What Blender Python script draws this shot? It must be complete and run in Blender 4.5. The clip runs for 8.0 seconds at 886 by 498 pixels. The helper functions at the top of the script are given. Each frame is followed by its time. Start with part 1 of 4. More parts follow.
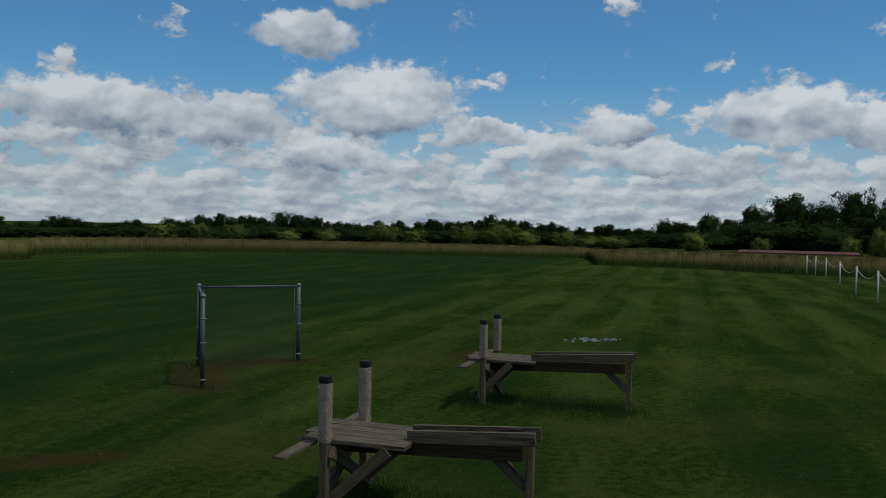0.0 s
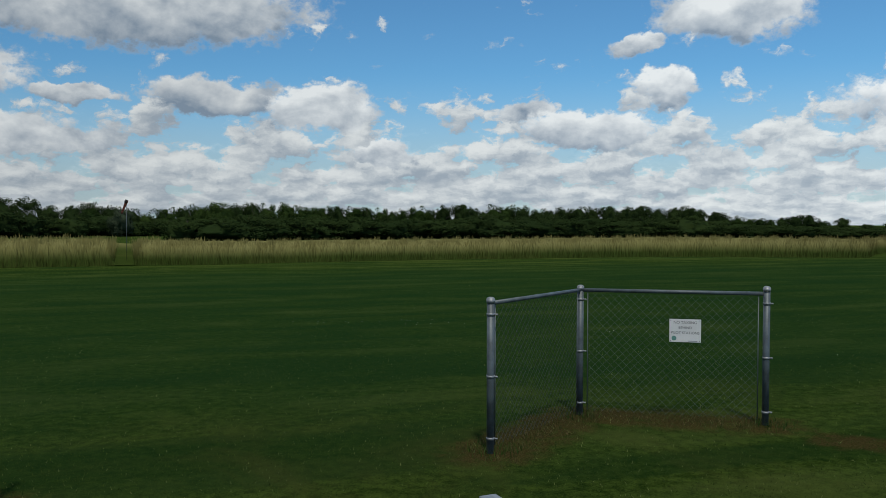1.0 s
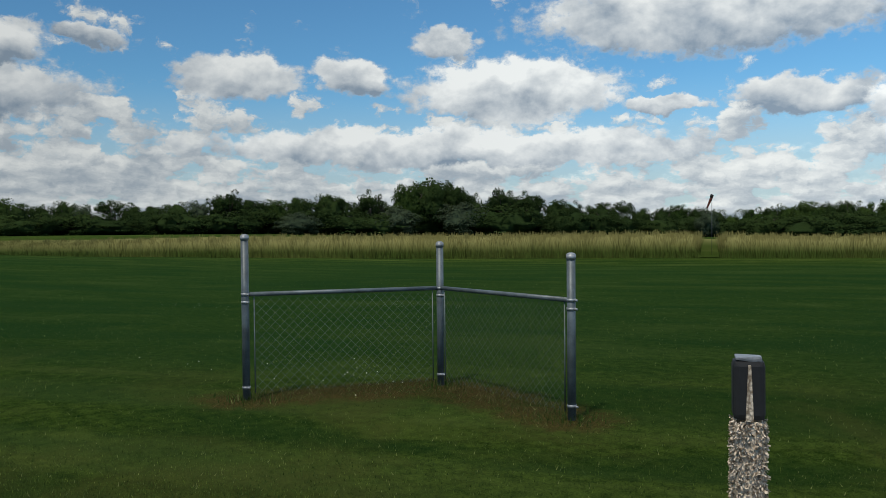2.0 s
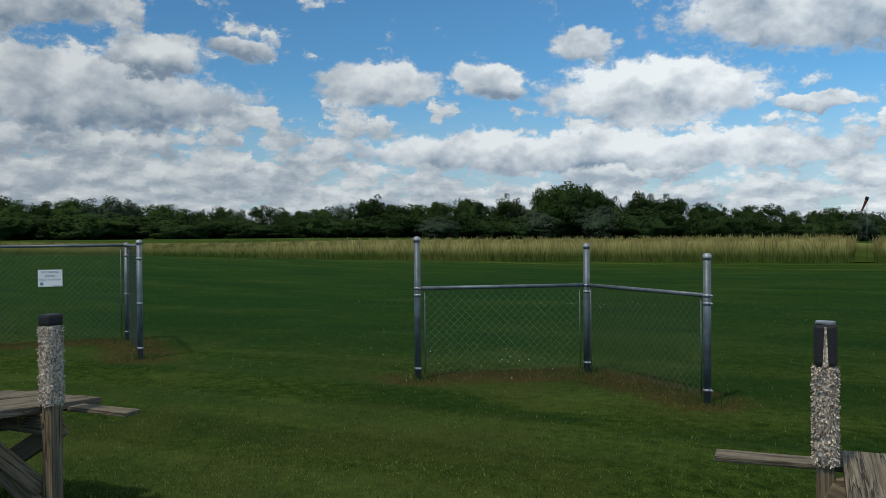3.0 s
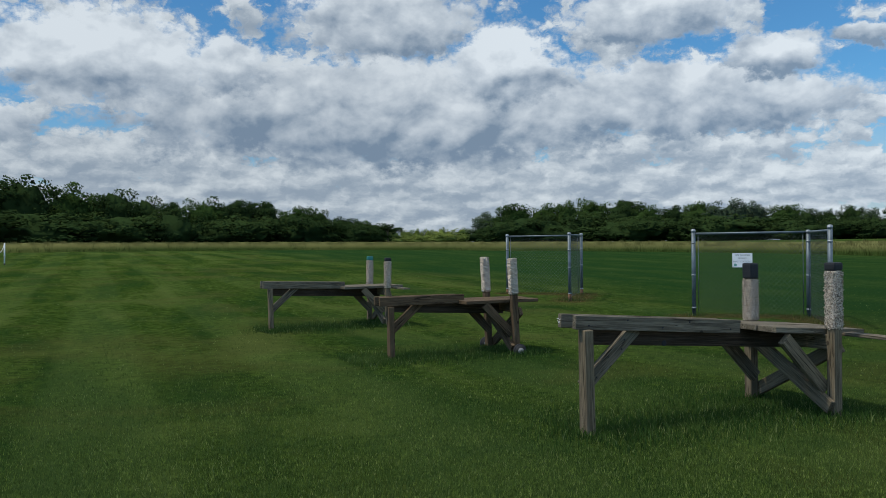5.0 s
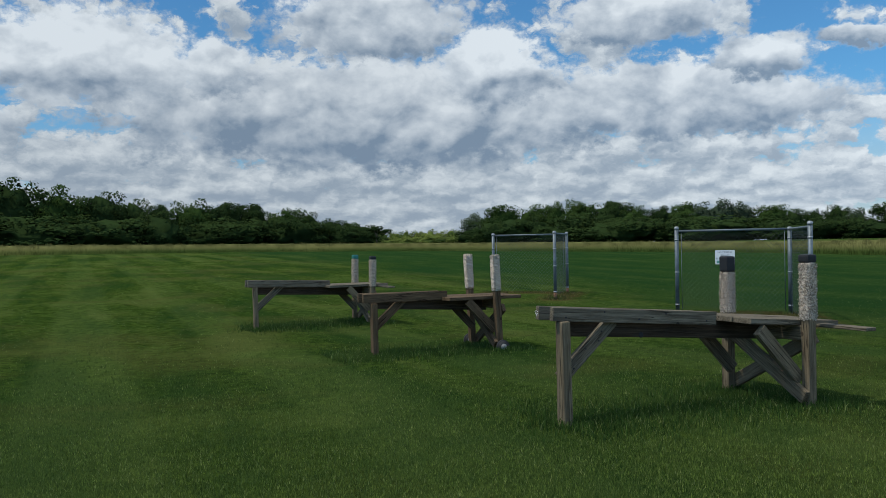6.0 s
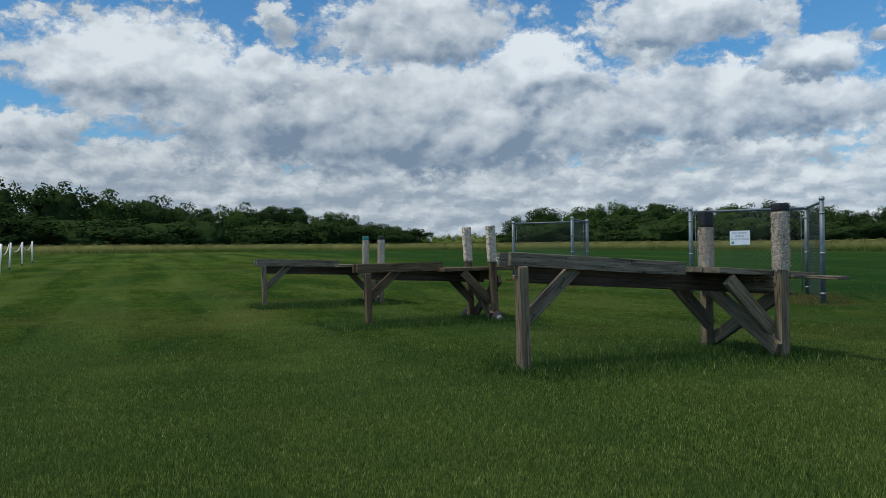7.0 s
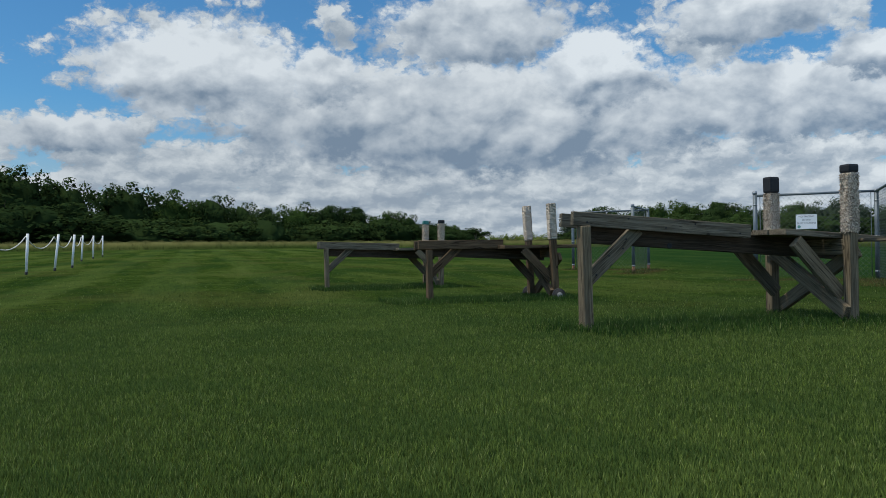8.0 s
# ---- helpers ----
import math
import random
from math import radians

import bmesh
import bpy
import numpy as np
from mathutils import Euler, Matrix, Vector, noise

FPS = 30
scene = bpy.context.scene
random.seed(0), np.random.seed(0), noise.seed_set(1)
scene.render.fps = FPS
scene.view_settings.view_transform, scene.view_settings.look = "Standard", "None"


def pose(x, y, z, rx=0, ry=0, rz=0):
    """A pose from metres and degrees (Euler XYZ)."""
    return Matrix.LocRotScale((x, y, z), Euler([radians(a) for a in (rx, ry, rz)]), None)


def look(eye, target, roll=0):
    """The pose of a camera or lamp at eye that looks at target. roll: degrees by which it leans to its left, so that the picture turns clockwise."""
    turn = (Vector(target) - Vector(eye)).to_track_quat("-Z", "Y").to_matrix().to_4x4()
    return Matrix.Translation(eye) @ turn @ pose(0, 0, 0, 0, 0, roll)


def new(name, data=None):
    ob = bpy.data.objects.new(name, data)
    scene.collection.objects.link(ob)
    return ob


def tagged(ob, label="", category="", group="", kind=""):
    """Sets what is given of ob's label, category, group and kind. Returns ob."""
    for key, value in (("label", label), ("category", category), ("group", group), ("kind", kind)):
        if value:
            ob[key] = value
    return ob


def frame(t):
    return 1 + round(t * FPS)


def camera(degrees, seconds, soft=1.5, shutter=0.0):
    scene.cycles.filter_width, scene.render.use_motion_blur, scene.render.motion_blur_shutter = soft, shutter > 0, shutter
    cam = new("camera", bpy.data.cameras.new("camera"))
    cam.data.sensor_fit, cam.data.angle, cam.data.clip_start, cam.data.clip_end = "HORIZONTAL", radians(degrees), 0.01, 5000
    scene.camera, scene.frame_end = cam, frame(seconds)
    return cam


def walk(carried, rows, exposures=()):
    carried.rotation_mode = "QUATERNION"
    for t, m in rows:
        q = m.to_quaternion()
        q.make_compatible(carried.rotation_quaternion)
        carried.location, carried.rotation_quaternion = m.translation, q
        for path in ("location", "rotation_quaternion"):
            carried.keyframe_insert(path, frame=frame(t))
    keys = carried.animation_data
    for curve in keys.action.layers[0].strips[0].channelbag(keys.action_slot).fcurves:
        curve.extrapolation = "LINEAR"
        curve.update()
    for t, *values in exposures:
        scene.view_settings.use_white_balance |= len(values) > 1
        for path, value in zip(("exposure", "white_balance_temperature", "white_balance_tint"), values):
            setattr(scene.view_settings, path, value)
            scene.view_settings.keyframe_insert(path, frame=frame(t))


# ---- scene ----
cam = camera(55.6, 8.0, soft=0.8)
PATH = [
    (0, (-0.747, -0.055, 2.233), (0.524, 1.489, 2.184), 1.1),
    (0.3, (-0.514, 0.194, 2.198), (0.373, 1.986, 2.141), 0.8),
    (0.5, (-0.401, 0.335, 2.134), (0.163, 2.252, 2.077), 0.5),
    (0.7, (-0.359, 0.459, 2.02), (-0.194, 2.452, 1.961), 0.2),
    (1, (-0.354, 0.578, 1.841), (-0.838, 2.517, 1.782), 0.1),
    (1.2, (-0.366, 0.596, 1.709), (-1.25, 2.389, 1.653), -0.1),
    (1.5, (-0.377, 0.653, 1.516), (-1.749, 2.108, 1.462), -0.4),
    (1.7, (-0.384, 0.711, 1.402), (-1.904, 2.01, 1.352), -0.4),
    (2.8, (0.227, 0.167, 1.327), (-1.433, 1.281, 1.289), -0.7),
    (3, (0.397, 0.003, 1.35), (-1.366, 0.948, 1.317), -0.5),
    (3.5, (0.831, -0.393, 1.383), (-1.102, 0.118, 1.354), -0.6),
    (4, (1.215, -0.73, 1.329), (-0.783, -0.64, 1.305), -0.7),
    (4.5, (1.613, -0.954, 1.217), (-0.359, -1.287, 1.201), -0.8),
    (4.7, (1.762, -1.014, 1.184), (-0.192, -1.441, 1.171), -0.8),
    (5.8, (1.991, -1.15, 1.104), (0.031, -1.548, 1.097), -0.8),
    (6, (1.933, -1.008, 1.095), (-0.027, -1.406, 1.087), -1.0),
    (6.5, (1.845, -0.616, 0.947), (-0.099, -1.088, 0.947), -0.8),
    (7, (1.806, -0.515, 0.726), (-0.13, -1.014, 0.731), -1.0),
    (7.5, (1.837, -0.499, 0.585), (-0.097, -1.009, 0.591), -1.0),
    (8, (1.887, -0.531, 0.481), (-0.011, -1.161, 0.489), -0.9),
]
walk(cam, [(t, look(eye, target, roll)) for t, eye, target, roll in PATH],
     [(0.0, -0.86, 6350, 10), (0.5, -0.73, 6300, 10), (1.0, -0.32, 6600, 10), (1.5, 0.05, 6800, 10), (3.0, 0.06, 6500, 10), (3.5, 0.06, 6250, 10), (4.5, 0.26, 6200, 10), (6.5, 0.32, 6250, 10), (8.0, 0.30, 6300, 10)])

# ---- world, sun, exposure ----
SUN_AZ, SUN_EL = 202.0, 62.0      # degrees, counter-clockwise from +y; above the horizon


def bearing(az, d, z=0.0):
    """The place d metres away at the bearing az (counter-clockwise from +y)."""
    a = radians(az)
    return Vector((-math.sin(a) * d, math.cos(a) * d, z))


sun_data = bpy.data.lights.new("sun", "SUN")
sun_data.energy, sun_data.angle, sun_data.color = 2.4, radians(3.5), (1.0, 0.93, 0.80)
sun = new("sun", sun_data)
sun.matrix_world = look(bearing(SUN_AZ, 10 * math.cos(radians(SUN_EL)), 10 * math.sin(radians(SUN_EL))), (0, 0, 0))

world = bpy.data.worlds.new("sky")
scene.world = world
world.use_nodes = True
wt = world.node_tree
wt.nodes.clear()


def N(tree, kind, **kw):
    n = tree.nodes.new(kind)
    for k, v in kw.items():
        if k == "op":
            n.operation = v
        elif k == "inputs":
            for i, val in v.items():
                if hasattr(val, "is_output"):
                    tree.links.new(val, n.inputs[i])
                else:
                    n.inputs[i].default_value = val
    return n


def mth(tree, op, a, b=0.0, c=None, clamp=False):
    ins = {0: a, 1: b}
    if c is not None:
        ins[2] = c
    n = N(tree, "ShaderNodeMath", op=op, inputs=ins)
    n.use_clamp = clamp
    return n.outputs[0]


def vmth(tree, op, a, b, out=0):
    return N(tree, "ShaderNodeVectorMath", op=op, inputs={0: a, 1: b}).outputs[out]


def ramp01(tree, x, lo, hi):
    """0 at lo, 1 at hi, smooth between."""
    n = tree.nodes.new("ShaderNodeMapRange")
    n.interpolation_type, n.clamp = "SMOOTHSTEP", False
    tree.links.new(x, n.inputs[0])
    n.inputs[1].default_value, n.inputs[2].default_value = lo, hi
    return n.outputs[0]


def noisy(tree, vec, scale, detail=4.0, rough=0.55, dist=0.0, out="Fac"):
    n = N(tree, "ShaderNodeTexNoise", inputs={"Vector": vec, "Scale": scale, "Detail": detail, "Roughness": rough, "Distortion": dist})
    return n.outputs[out]


def mixc(tree, fac, a, b):
    n = tree.nodes.new("ShaderNodeMix")
    n.data_type = "RGBA"
    for i, val in ((0, fac), (6, a), (7, b)):
        if hasattr(val, "is_output"):
            tree.links.new(val, n.inputs[i])
        elif i:
            n.inputs[i].default_value = (*val, 1)
        else:
            n.inputs[i].default_value = val
    return n.outputs[2]


sky = wt.nodes.new("ShaderNodeTexSky")
sky.sky_type, sky.sun_disc = "NISHITA", False
sky.sun_elevation, sky.sun_rotation = radians(SUN_EL), radians(-SUN_AZ)
sky.air_density, sky.dust_density, sky.ozone_density = 1.0, 0.0, 3.0
SKY = 0.1
CLOUD = 0.84

gen = wt.nodes.new("ShaderNodeTexCoord").outputs["Generated"]
sx = N(wt, "ShaderNodeSeparateXYZ", inputs={0: gen})
az_n = mth(wt, "MULTIPLY", mth(wt, "ARCTAN2", mth(wt, "MULTIPLY", sx.outputs[0], -1.0), sx.outputs[1]), 57.2958)
el_n = mth(wt, "MULTIPLY", mth(wt, "ARCSINE", sx.outputs[2]), 57.2958)
P = N(wt, "ShaderNodeCombineXYZ", inputs={0: az_n, 1: el_n}).outputs[0]
# billows: a coarse and a fine warp of the bearing
PW = vmth(wt, "MULTIPLY", P, (1.0, 1.35, 1.0))
w1 = vmth(wt, "SUBTRACT", noisy(wt, PW, 0.16, 3.0, 0.5, out="Color"), (0.5, 0.5, 0.5))
w2 = vmth(wt, "SUBTRACT", noisy(wt, PW, 0.75, 4.0, 0.6, out="Color"), (0.5, 0.5, 0.5))
PQ = vmth(wt, "ADD", P, vmth(wt, "ADD", vmth(wt, "MULTIPLY", w1, (5.0, 2.6, 0)), vmth(wt, "MULTIPLY", w2, (2.2, 1.5, 0))))
fine = noisy(wt, PW, 0.85, 6.0, 0.62)
mid_n = noisy(wt, PW, 0.30, 5.0, 0.5, 0.2)
# heaped relief: sides that face up and towards the sun are brighter
up_w = vmth(wt, "ADD", PW, (0.5, 1.5, 0.0))
heap = mth(wt, "SUBTRACT", noisy(wt, PW, 0.22, 6.0, 0.52, 0.4), noisy(wt, up_w, 0.22, 6.0, 0.52, 0.4))
puff_w = vmth(wt, "ADD", PW, (0.2, 0.55, 0.0))
curl = mth(wt, "SUBTRACT", noisy(wt, PW, 0.62, 4.0, 0.5, 0.5), noisy(wt, puff_w, 0.62, 4.0, 0.5, 0.5))
heap = mth(wt, "ADD", heap, mth(wt, "MULTIPLY", curl, 0.30))
tone = mth(wt, "ADD", mth(wt, "ADD", mth(wt, "MULTIPLY", fine, 0.30), mth(wt, "MULTIPLY", mid_n, 1.50)), mth(wt, "MULTIPLY", heap, 1.25))   # about 0.9 in the mean
# the field of small clouds that crowd towards the horizon
rise = mth(wt, "MAXIMUM", el_n, 0.0)
flat = N(wt, "ShaderNodeCombineXYZ", inputs={0: mth(wt, "MULTIPLY", az_n, 0.46), 1: mth(wt, "ADD", mth(wt, "MULTIPLY", mth(wt, "LOGARITHM", mth(wt, "ADD", rise, 3.0), 2.718), 4.0), mth(wt, "MULTIPLY", rise, 0.34))}).outputs[0]
flat_w = vmth(wt, "ADD", flat, vmth(wt, "MULTIPLY", w2, (1.1, 0.7, 0.0)))
bank = noisy(wt, flat_w, 0.62, 6.0, 0.56)
bank_up = noisy(wt, vmth(wt, "ADD", flat_w, (0.14, 0.42, 0.0)), 0.62, 6.0, 0.56)
field = mth(wt, "ADD", 0.545, mth(wt, "ADD", mth(wt, "MULTIPLY", mth(wt, "SUBTRACT", bank, 0.5), 1.5), mth(wt, "MULTIPLY", mth(wt, "SUBTRACT", fine, 0.5), 0.28)))
low = ramp01(wt, el_n, 9.5, 1.5)
east = mth(wt, "MULTIPLY", mth(wt, "MULTIPLY", ramp01(wt, az_n, 62.0, 92.0), ramp01(wt, az_n, 142.0, 122.0)), ramp01(wt, el_n, 22.0, 11.0))
wide = ramp01(wt, el_n, 20.0, 34.0)
cover = mth(wt, "ADD", mth(wt, "ADD", mth(wt, "MULTIPLY", low, 0.27), mth(wt, "MULTIPLY", east, 0.20)), mth(wt, "MULTIPLY", wide, 0.12))
cover = mth(wt, "SUBTRACT", cover, mth(wt, "MULTIPLY", mth(wt, "MULTIPLY", ramp01(wt, el_n, 6.5, 11.0), ramp01(wt, el_n, 26.0, 19.0)), mth(wt, "SUBTRACT", 0.13, mth(wt, "MULTIPLY", east, 0.06))))
dens = mth(wt, "ADD", field, cover)
a_field = ramp01(wt, dens, 0.54, 0.71)
thick = mth(wt, "MULTIPLY", mth(wt, "SUBTRACT", dens, 0.66), 0.45)
lit_f = mth(wt, "ADD", mth(wt, "SUBTRACT", mth(wt, "MULTIPLY", mth(wt, "SUBTRACT", bank, bank_up), 2.3), thick), mth(wt, "MULTIPLY", mth(wt, "SUBTRACT", tone, 0.9), 0.55))
GREY, WHITE = (0.265, 0.36, 0.475), (0.90, 0.965, 1.0)
c_field = mixc(wt, ramp01(wt, lit_f, -0.50, 0.46), (0.40, 0.49, 0.585), (0.90, 0.965, 0.99))
haze = mth(wt, "MULTIPLY", ramp01(wt, el_n, 10.5, 0.8), 0.80)
alpha, colour = mth(wt, "MAXIMUM", a_field, haze), mixc(wt, a_field, (0.52, 0.60, 0.68), c_field)
# the larger clouds: bearing, height, half width, half height (degrees), brightness of the top
PUFFS_LOW = [
    (105, 9.0, 21, 4.0, 0.55), (86, 9.0, 12, 2.4, 0.6), (52.5, 5.7, 19, 1.4, 0.95), (-30, 13.0, 4.0, 1.5, 0.8), (-34, 15.4, 2.2, 0.7, 0.6),
    (-32.4, 4.9, 4.2, 1.3, 0.8), (-25.7, 6.9, 3.4, 1.7, 0.7), (-42.5, 6.1, 2.8, 0.8, 0.8), (-51, 6.8, 2.8, 1.2, 0.8), (-53.5, 4.6, 4.0, 1.2, 0.9),
]
PUFFS_HIGH = [
    (-66.5, 6.7, 2.6, 1.6, 0.9), (8, 7.6, 2.9, 0.8, 0.6), (4, 6.2, 4.4, 1.6, 0.9), (18, 4.6, 2.4, 0.8, 0.9), (37.6, 8.2, 2.8, 0.7, 0.6),
    (0.9, 11.7, 2.0, 0.8, 0.6), (-34.4, 8.7, 6.2, 2.5, 0.95), (-17, 7.4, 6.5, 2.1, 0.9), (-61.5, 7.5, 4.2, 1.9, 1.0), (-4.7, 13.6, 5.0, 2.0, 0.75),
    (-0.8, 8.9, 2.2, 1.3, 1.0), (29.3, 8.5, 5.0, 1.4, 0.1), (22.4, 7.5, 4.4, 1.8, 1.15), (34.6, 13.6, 12.5, 2.4, 0.6), (47.5, 9.3, 8.0, 2.3, 1.3),
    (65.8, 10.0, 4.4, 1.8, 0.7), (58.4, 10.3, 2.8, 1.5, 0.9), (51.9, 12.5, 2.8, 1.1, 0.7), (74.5, 12.4, 2.6, 0.7, 0.5), (80.5, 11.7, 3.6, 1.3, 0.7),
    (88, 14.5, 6.4, 1.9, 0.7), (106.3, 14.8, 7.2, 2.6, 0.85), (116.3, 11.8, 3.2, 1.9, 1.0), (97.4, 11.9, 4.0, 2.7, 1.15), (124.4, 12.2, 7.4, 3.4, 1.3),
    (131.6, 7.7, 4.4, 1.3, 0.8),
]
# the deck of cloud is thicker and greyer on one side
turned = vmth(wt, "DOT_PRODUCT", gen, (0.788, 0.616, 0.0), 1)
lit_p = mth(wt, "ADD", mth(wt, "MULTIPLY", tone, 1.35), mth(wt, "MULTIPLY", turned, 0.03))
for caz, cel, hw, hh, top in PUFFS_LOW + PUFFS_HIGH:
    q = vmth(wt, "MULTIPLY", vmth(wt, "SUBTRACT", PQ, (caz, cel, 0)), (1 / hw, 1 / hh, 0))
    v = N(wt, "ShaderNodeSeparateXYZ", inputs={0: q}).outputs[1]
    r = mth(wt, "ADD", vmth(wt, "LENGTH", q, (0, 0, 0), 1), mth(wt, "MULTIPLY", mth(wt, "SUBTRACT", fine, 0.5), 0.9))
    a = ramp01(wt, r, 1.10, 0.76)
    s = mth(wt, "ADD", mth(wt, "MULTIPLY", v, 0.62), mth(wt, "ADD", lit_p, -0.92 + 0.45 * top))
    colour = mixc(wt, a, colour, mixc(wt, mth(wt, "ADD", mth(wt, "MULTIPLY", s, 0.82), 0.06), GREY, tuple(c * min(1.16, 0.94 + 0.12 * top) for c in WHITE)))
    alpha = mth(wt, "MAXIMUM", alpha, a)
blue = vmth(wt, "MULTIPLY", sky.outputs[0], (0.54, 0.97, 1.17))
facing = mth(wt, "ADD", 1.0, mth(wt, "MULTIPLY", turned, 0.34))
back_sky = N(wt, "ShaderNodeBackground", inputs={0: blue, 1: mth(wt, "MULTIPLY", facing, SKY)})
back_cloud = N(wt, "ShaderNodeBackground", inputs={0: colour, 1: mth(wt, "MULTIPLY", facing, CLOUD)})
mixed = N(wt, "ShaderNodeMixShader", inputs={0: alpha, 1: back_sky.outputs[0], 2: back_cloud.outputs[0]})
N(wt, "ShaderNodeOutputWorld", inputs={0: mixed.outputs[0]})

# ---- materials ----


def material(name, rough=0.8, metal=0.0):
    """A new node material; returns it with its tree, its principled shader and its object coordinates."""
    m = bpy.data.materials.new(name)
    m.use_nodes = True
    t = m.node_tree
    b = t.nodes["Principled BSDF"]
    b.inputs["Roughness"].default_value, b.inputs["Metallic"].default_value = rough, metal
    return m, t, b, t.nodes.new("ShaderNodeTexCoord").outputs["Object"]


def bump(t, b, height, strength, distance):
    n = N(t, "ShaderNodeBump", inputs={"Height": height, "Strength": strength, "Distance": distance})
    t.links.new(n.outputs[0], b.inputs["Normal"])


def plain(name, colour, rough=0.6, metal=0.0, vary=0.15, scale=6.0, grain=0.1):
    m, t, b, co = material(name, rough, metal)
    n1, n2 = noisy(t, co, scale, 5.0), noisy(t, co, scale * 14, 3.0)
    f = mth(t, "ADD", mth(t, "MULTIPLY", n1, 0.7), mth(t, "MULTIPLY", n2, 0.3))
    dark, light = tuple(c * (1 - vary * 2) for c in colour), tuple(min(1, c * (1 + vary * 2)) for c in colour)
    t.links.new(mixc(t, ramp01(t, f, 0.25, 0.75), dark, light), b.inputs["Base Color"])
    bump(t, b, n2, grain, 0.004)
    return m


def wood(name, base, dark, light, along=0):
    """Weathered timber with grain along one local axis, knots and grey wear."""
    m, t, b, co = material(name, 0.85)
    b.inputs["Specular IOR Level"].default_value = 0.12
    sc = [75.0, 75.0, 75.0]
    sc[along] = 3.0
    ri = t.nodes.new("ShaderNodeObjectInfo").outputs["Random"]
    off = N(t, "ShaderNodeCombineXYZ", inputs={0: mth(t, "MULTIPLY", ri, 37.0), 1: mth(t, "MULTIPLY", ri, 11.0), 2: mth(t, "MULTIPLY", ri, 23.0)}).outputs[0]
    p = vmth(t, "ADD", co, off)
    g1 = noisy(t, vmth(t, "MULTIPLY", p, tuple(sc)), 1.0, 6.0, 0.7, 0.9)
    g2 = noisy(t, vmth(t, "MULTIPLY", p, tuple(s * 3.6 if s > 5 else s * 1.6 for s in sc)), 1.0, 4.0, 0.6, 0.3)
    g = mth(t, "ADD", mth(t, "MULTIPLY", g1, 0.6), mth(t, "MULTIPLY", g2, 0.4))
    line = noisy(t, vmth(t, "MULTIPLY", p, tuple(s * 0.42 if s > 5 else s * 0.35 for s in sc)), 1.0, 3.0, 0.55, 0.4)
    crack = ramp01(t, mth(t, "ABSOLUTE", mth(t, "SUBTRACT", line, 0.47)), 0.016, 0.006)
    crack = mth(t, "MULTIPLY", crack, ramp01(t, noisy(t, p, 3.5, 2.0), 0.42, 0.55))
    blotch = noisy(t, vmth(t, "MULTIPLY", p, tuple(9.0 if s > 5 else 2.5 for s in sc)), 1.0, 4.0, 0.6)
    c = mixc(t, ramp01(t, g, 0.36, 0.64), dark, light)
    c = mixc(t, mth(t, "MULTIPLY", ramp01(t, blotch, 0.42, 0.70), 0.65), c, base)
    c = mixc(t, mth(t, "MULTIPLY", ramp01(t, blotch, 0.44, 0.30), 0.55), c, dark)
    c = mixc(t, mth(t, "MULTIPLY", crack, 0.8), c, tuple(x * 0.25 for x in dark))
    vor = N(t, "ShaderNodeTexVoronoi", inputs={"Vector": p, "Scale": 4.2})
    knot = ramp01(t, vor.outputs["Distance"], 0.085, 0.05)
    c = mixc(t, mth(t, "MULTIPLY", knot, 0.75), c, tuple(x * 0.35 for x in dark))
    t.links.new(c, b.inputs["Base Color"])
    bump(t, b, mth(t, "SUBTRACT", g, crack), 0.8, 0.005)
    return m


GREYWOOD = dict(base=(0.160, 0.124, 0.076), dark=(0.054, 0.041, 0.026), light=(0.262, 0.210, 0.136))
SILVERWOOD = dict(base=(0.128, 0.106, 0.072), dark=(0.046, 0.037, 0.026), light=(0.240, 0.206, 0.146))
BROWNWOOD = dict(base=(0.100, 0.067, 0.037), dark=(0.042, 0.028, 0.017), light=(0.165, 0.114, 0.066))
wood_x = wood("weathered_wood", along=0, **GREYWOOD)
wood_z = wood("weathered_wood_upright", along=2, **GREYWOOD)
silver_x = wood("silvered_wood", along=0, **SILVERWOOD)
brown_x = wood("brown_wood", along=0, **BROWNWOOD)
brown_z = wood("brown_wood_upright", along=2, **BROWNWOOD)
# brown stringer timber, with the shade under the rails painted into its colour
shaded_x = wood("shaded_wood", (0.052, 0.037, 0.024), (0.024, 0.017, 0.011), (0.085, 0.063, 0.042), along=0)

# looped carpet round the cradle posts
carpet, t, b, co = material("carpet", 1.0)
isl = t.nodes.new("ShaderNodeNewGeometry").outputs["Random Per Island"]
v = N(t, "ShaderNodeTexVoronoi", inputs={"Vector": vmth(t, "MULTIPLY", co, (1.0, 1.0, 0.7)), "Scale": 130.0})
f = mth(t, "SUBTRACT", mth(t, "ADD", mth(t, "MULTIPLY", isl, 0.35), 0.95), mth(t, "MULTIPLY", v.outputs["Distance"], 1.15))
t.links.new(mixc(t, ramp01(t, f, 0.1, 0.95), (0.19, 0.145, 0.10), (0.78, 0.67, 0.54)), b.inputs["Base Color"])
bump(t, b, noisy(t, co, 240.0, 3.0), 0.8, 0.004)
pale_carpet, t, b, co = material("pale_carpet", 1.0)
wv = N(t, "ShaderNodeTexWave", inputs={"Vector": co, "Scale": 24.0, "Distortion": 9.0, "Detail": 3.0})
wv.bands_direction = "Z"
f2 = noisy(t, co, 60.0, 3.0)
t.links.new(mixc(t, mth(t, "MULTIPLY", wv.outputs["Fac"], f2), (0.70, 0.60, 0.48), (0.36, 0.28, 0.205)), b.inputs["Base Color"])
bump(t, b, wv.outputs["Fac"], 1.0, 0.008)

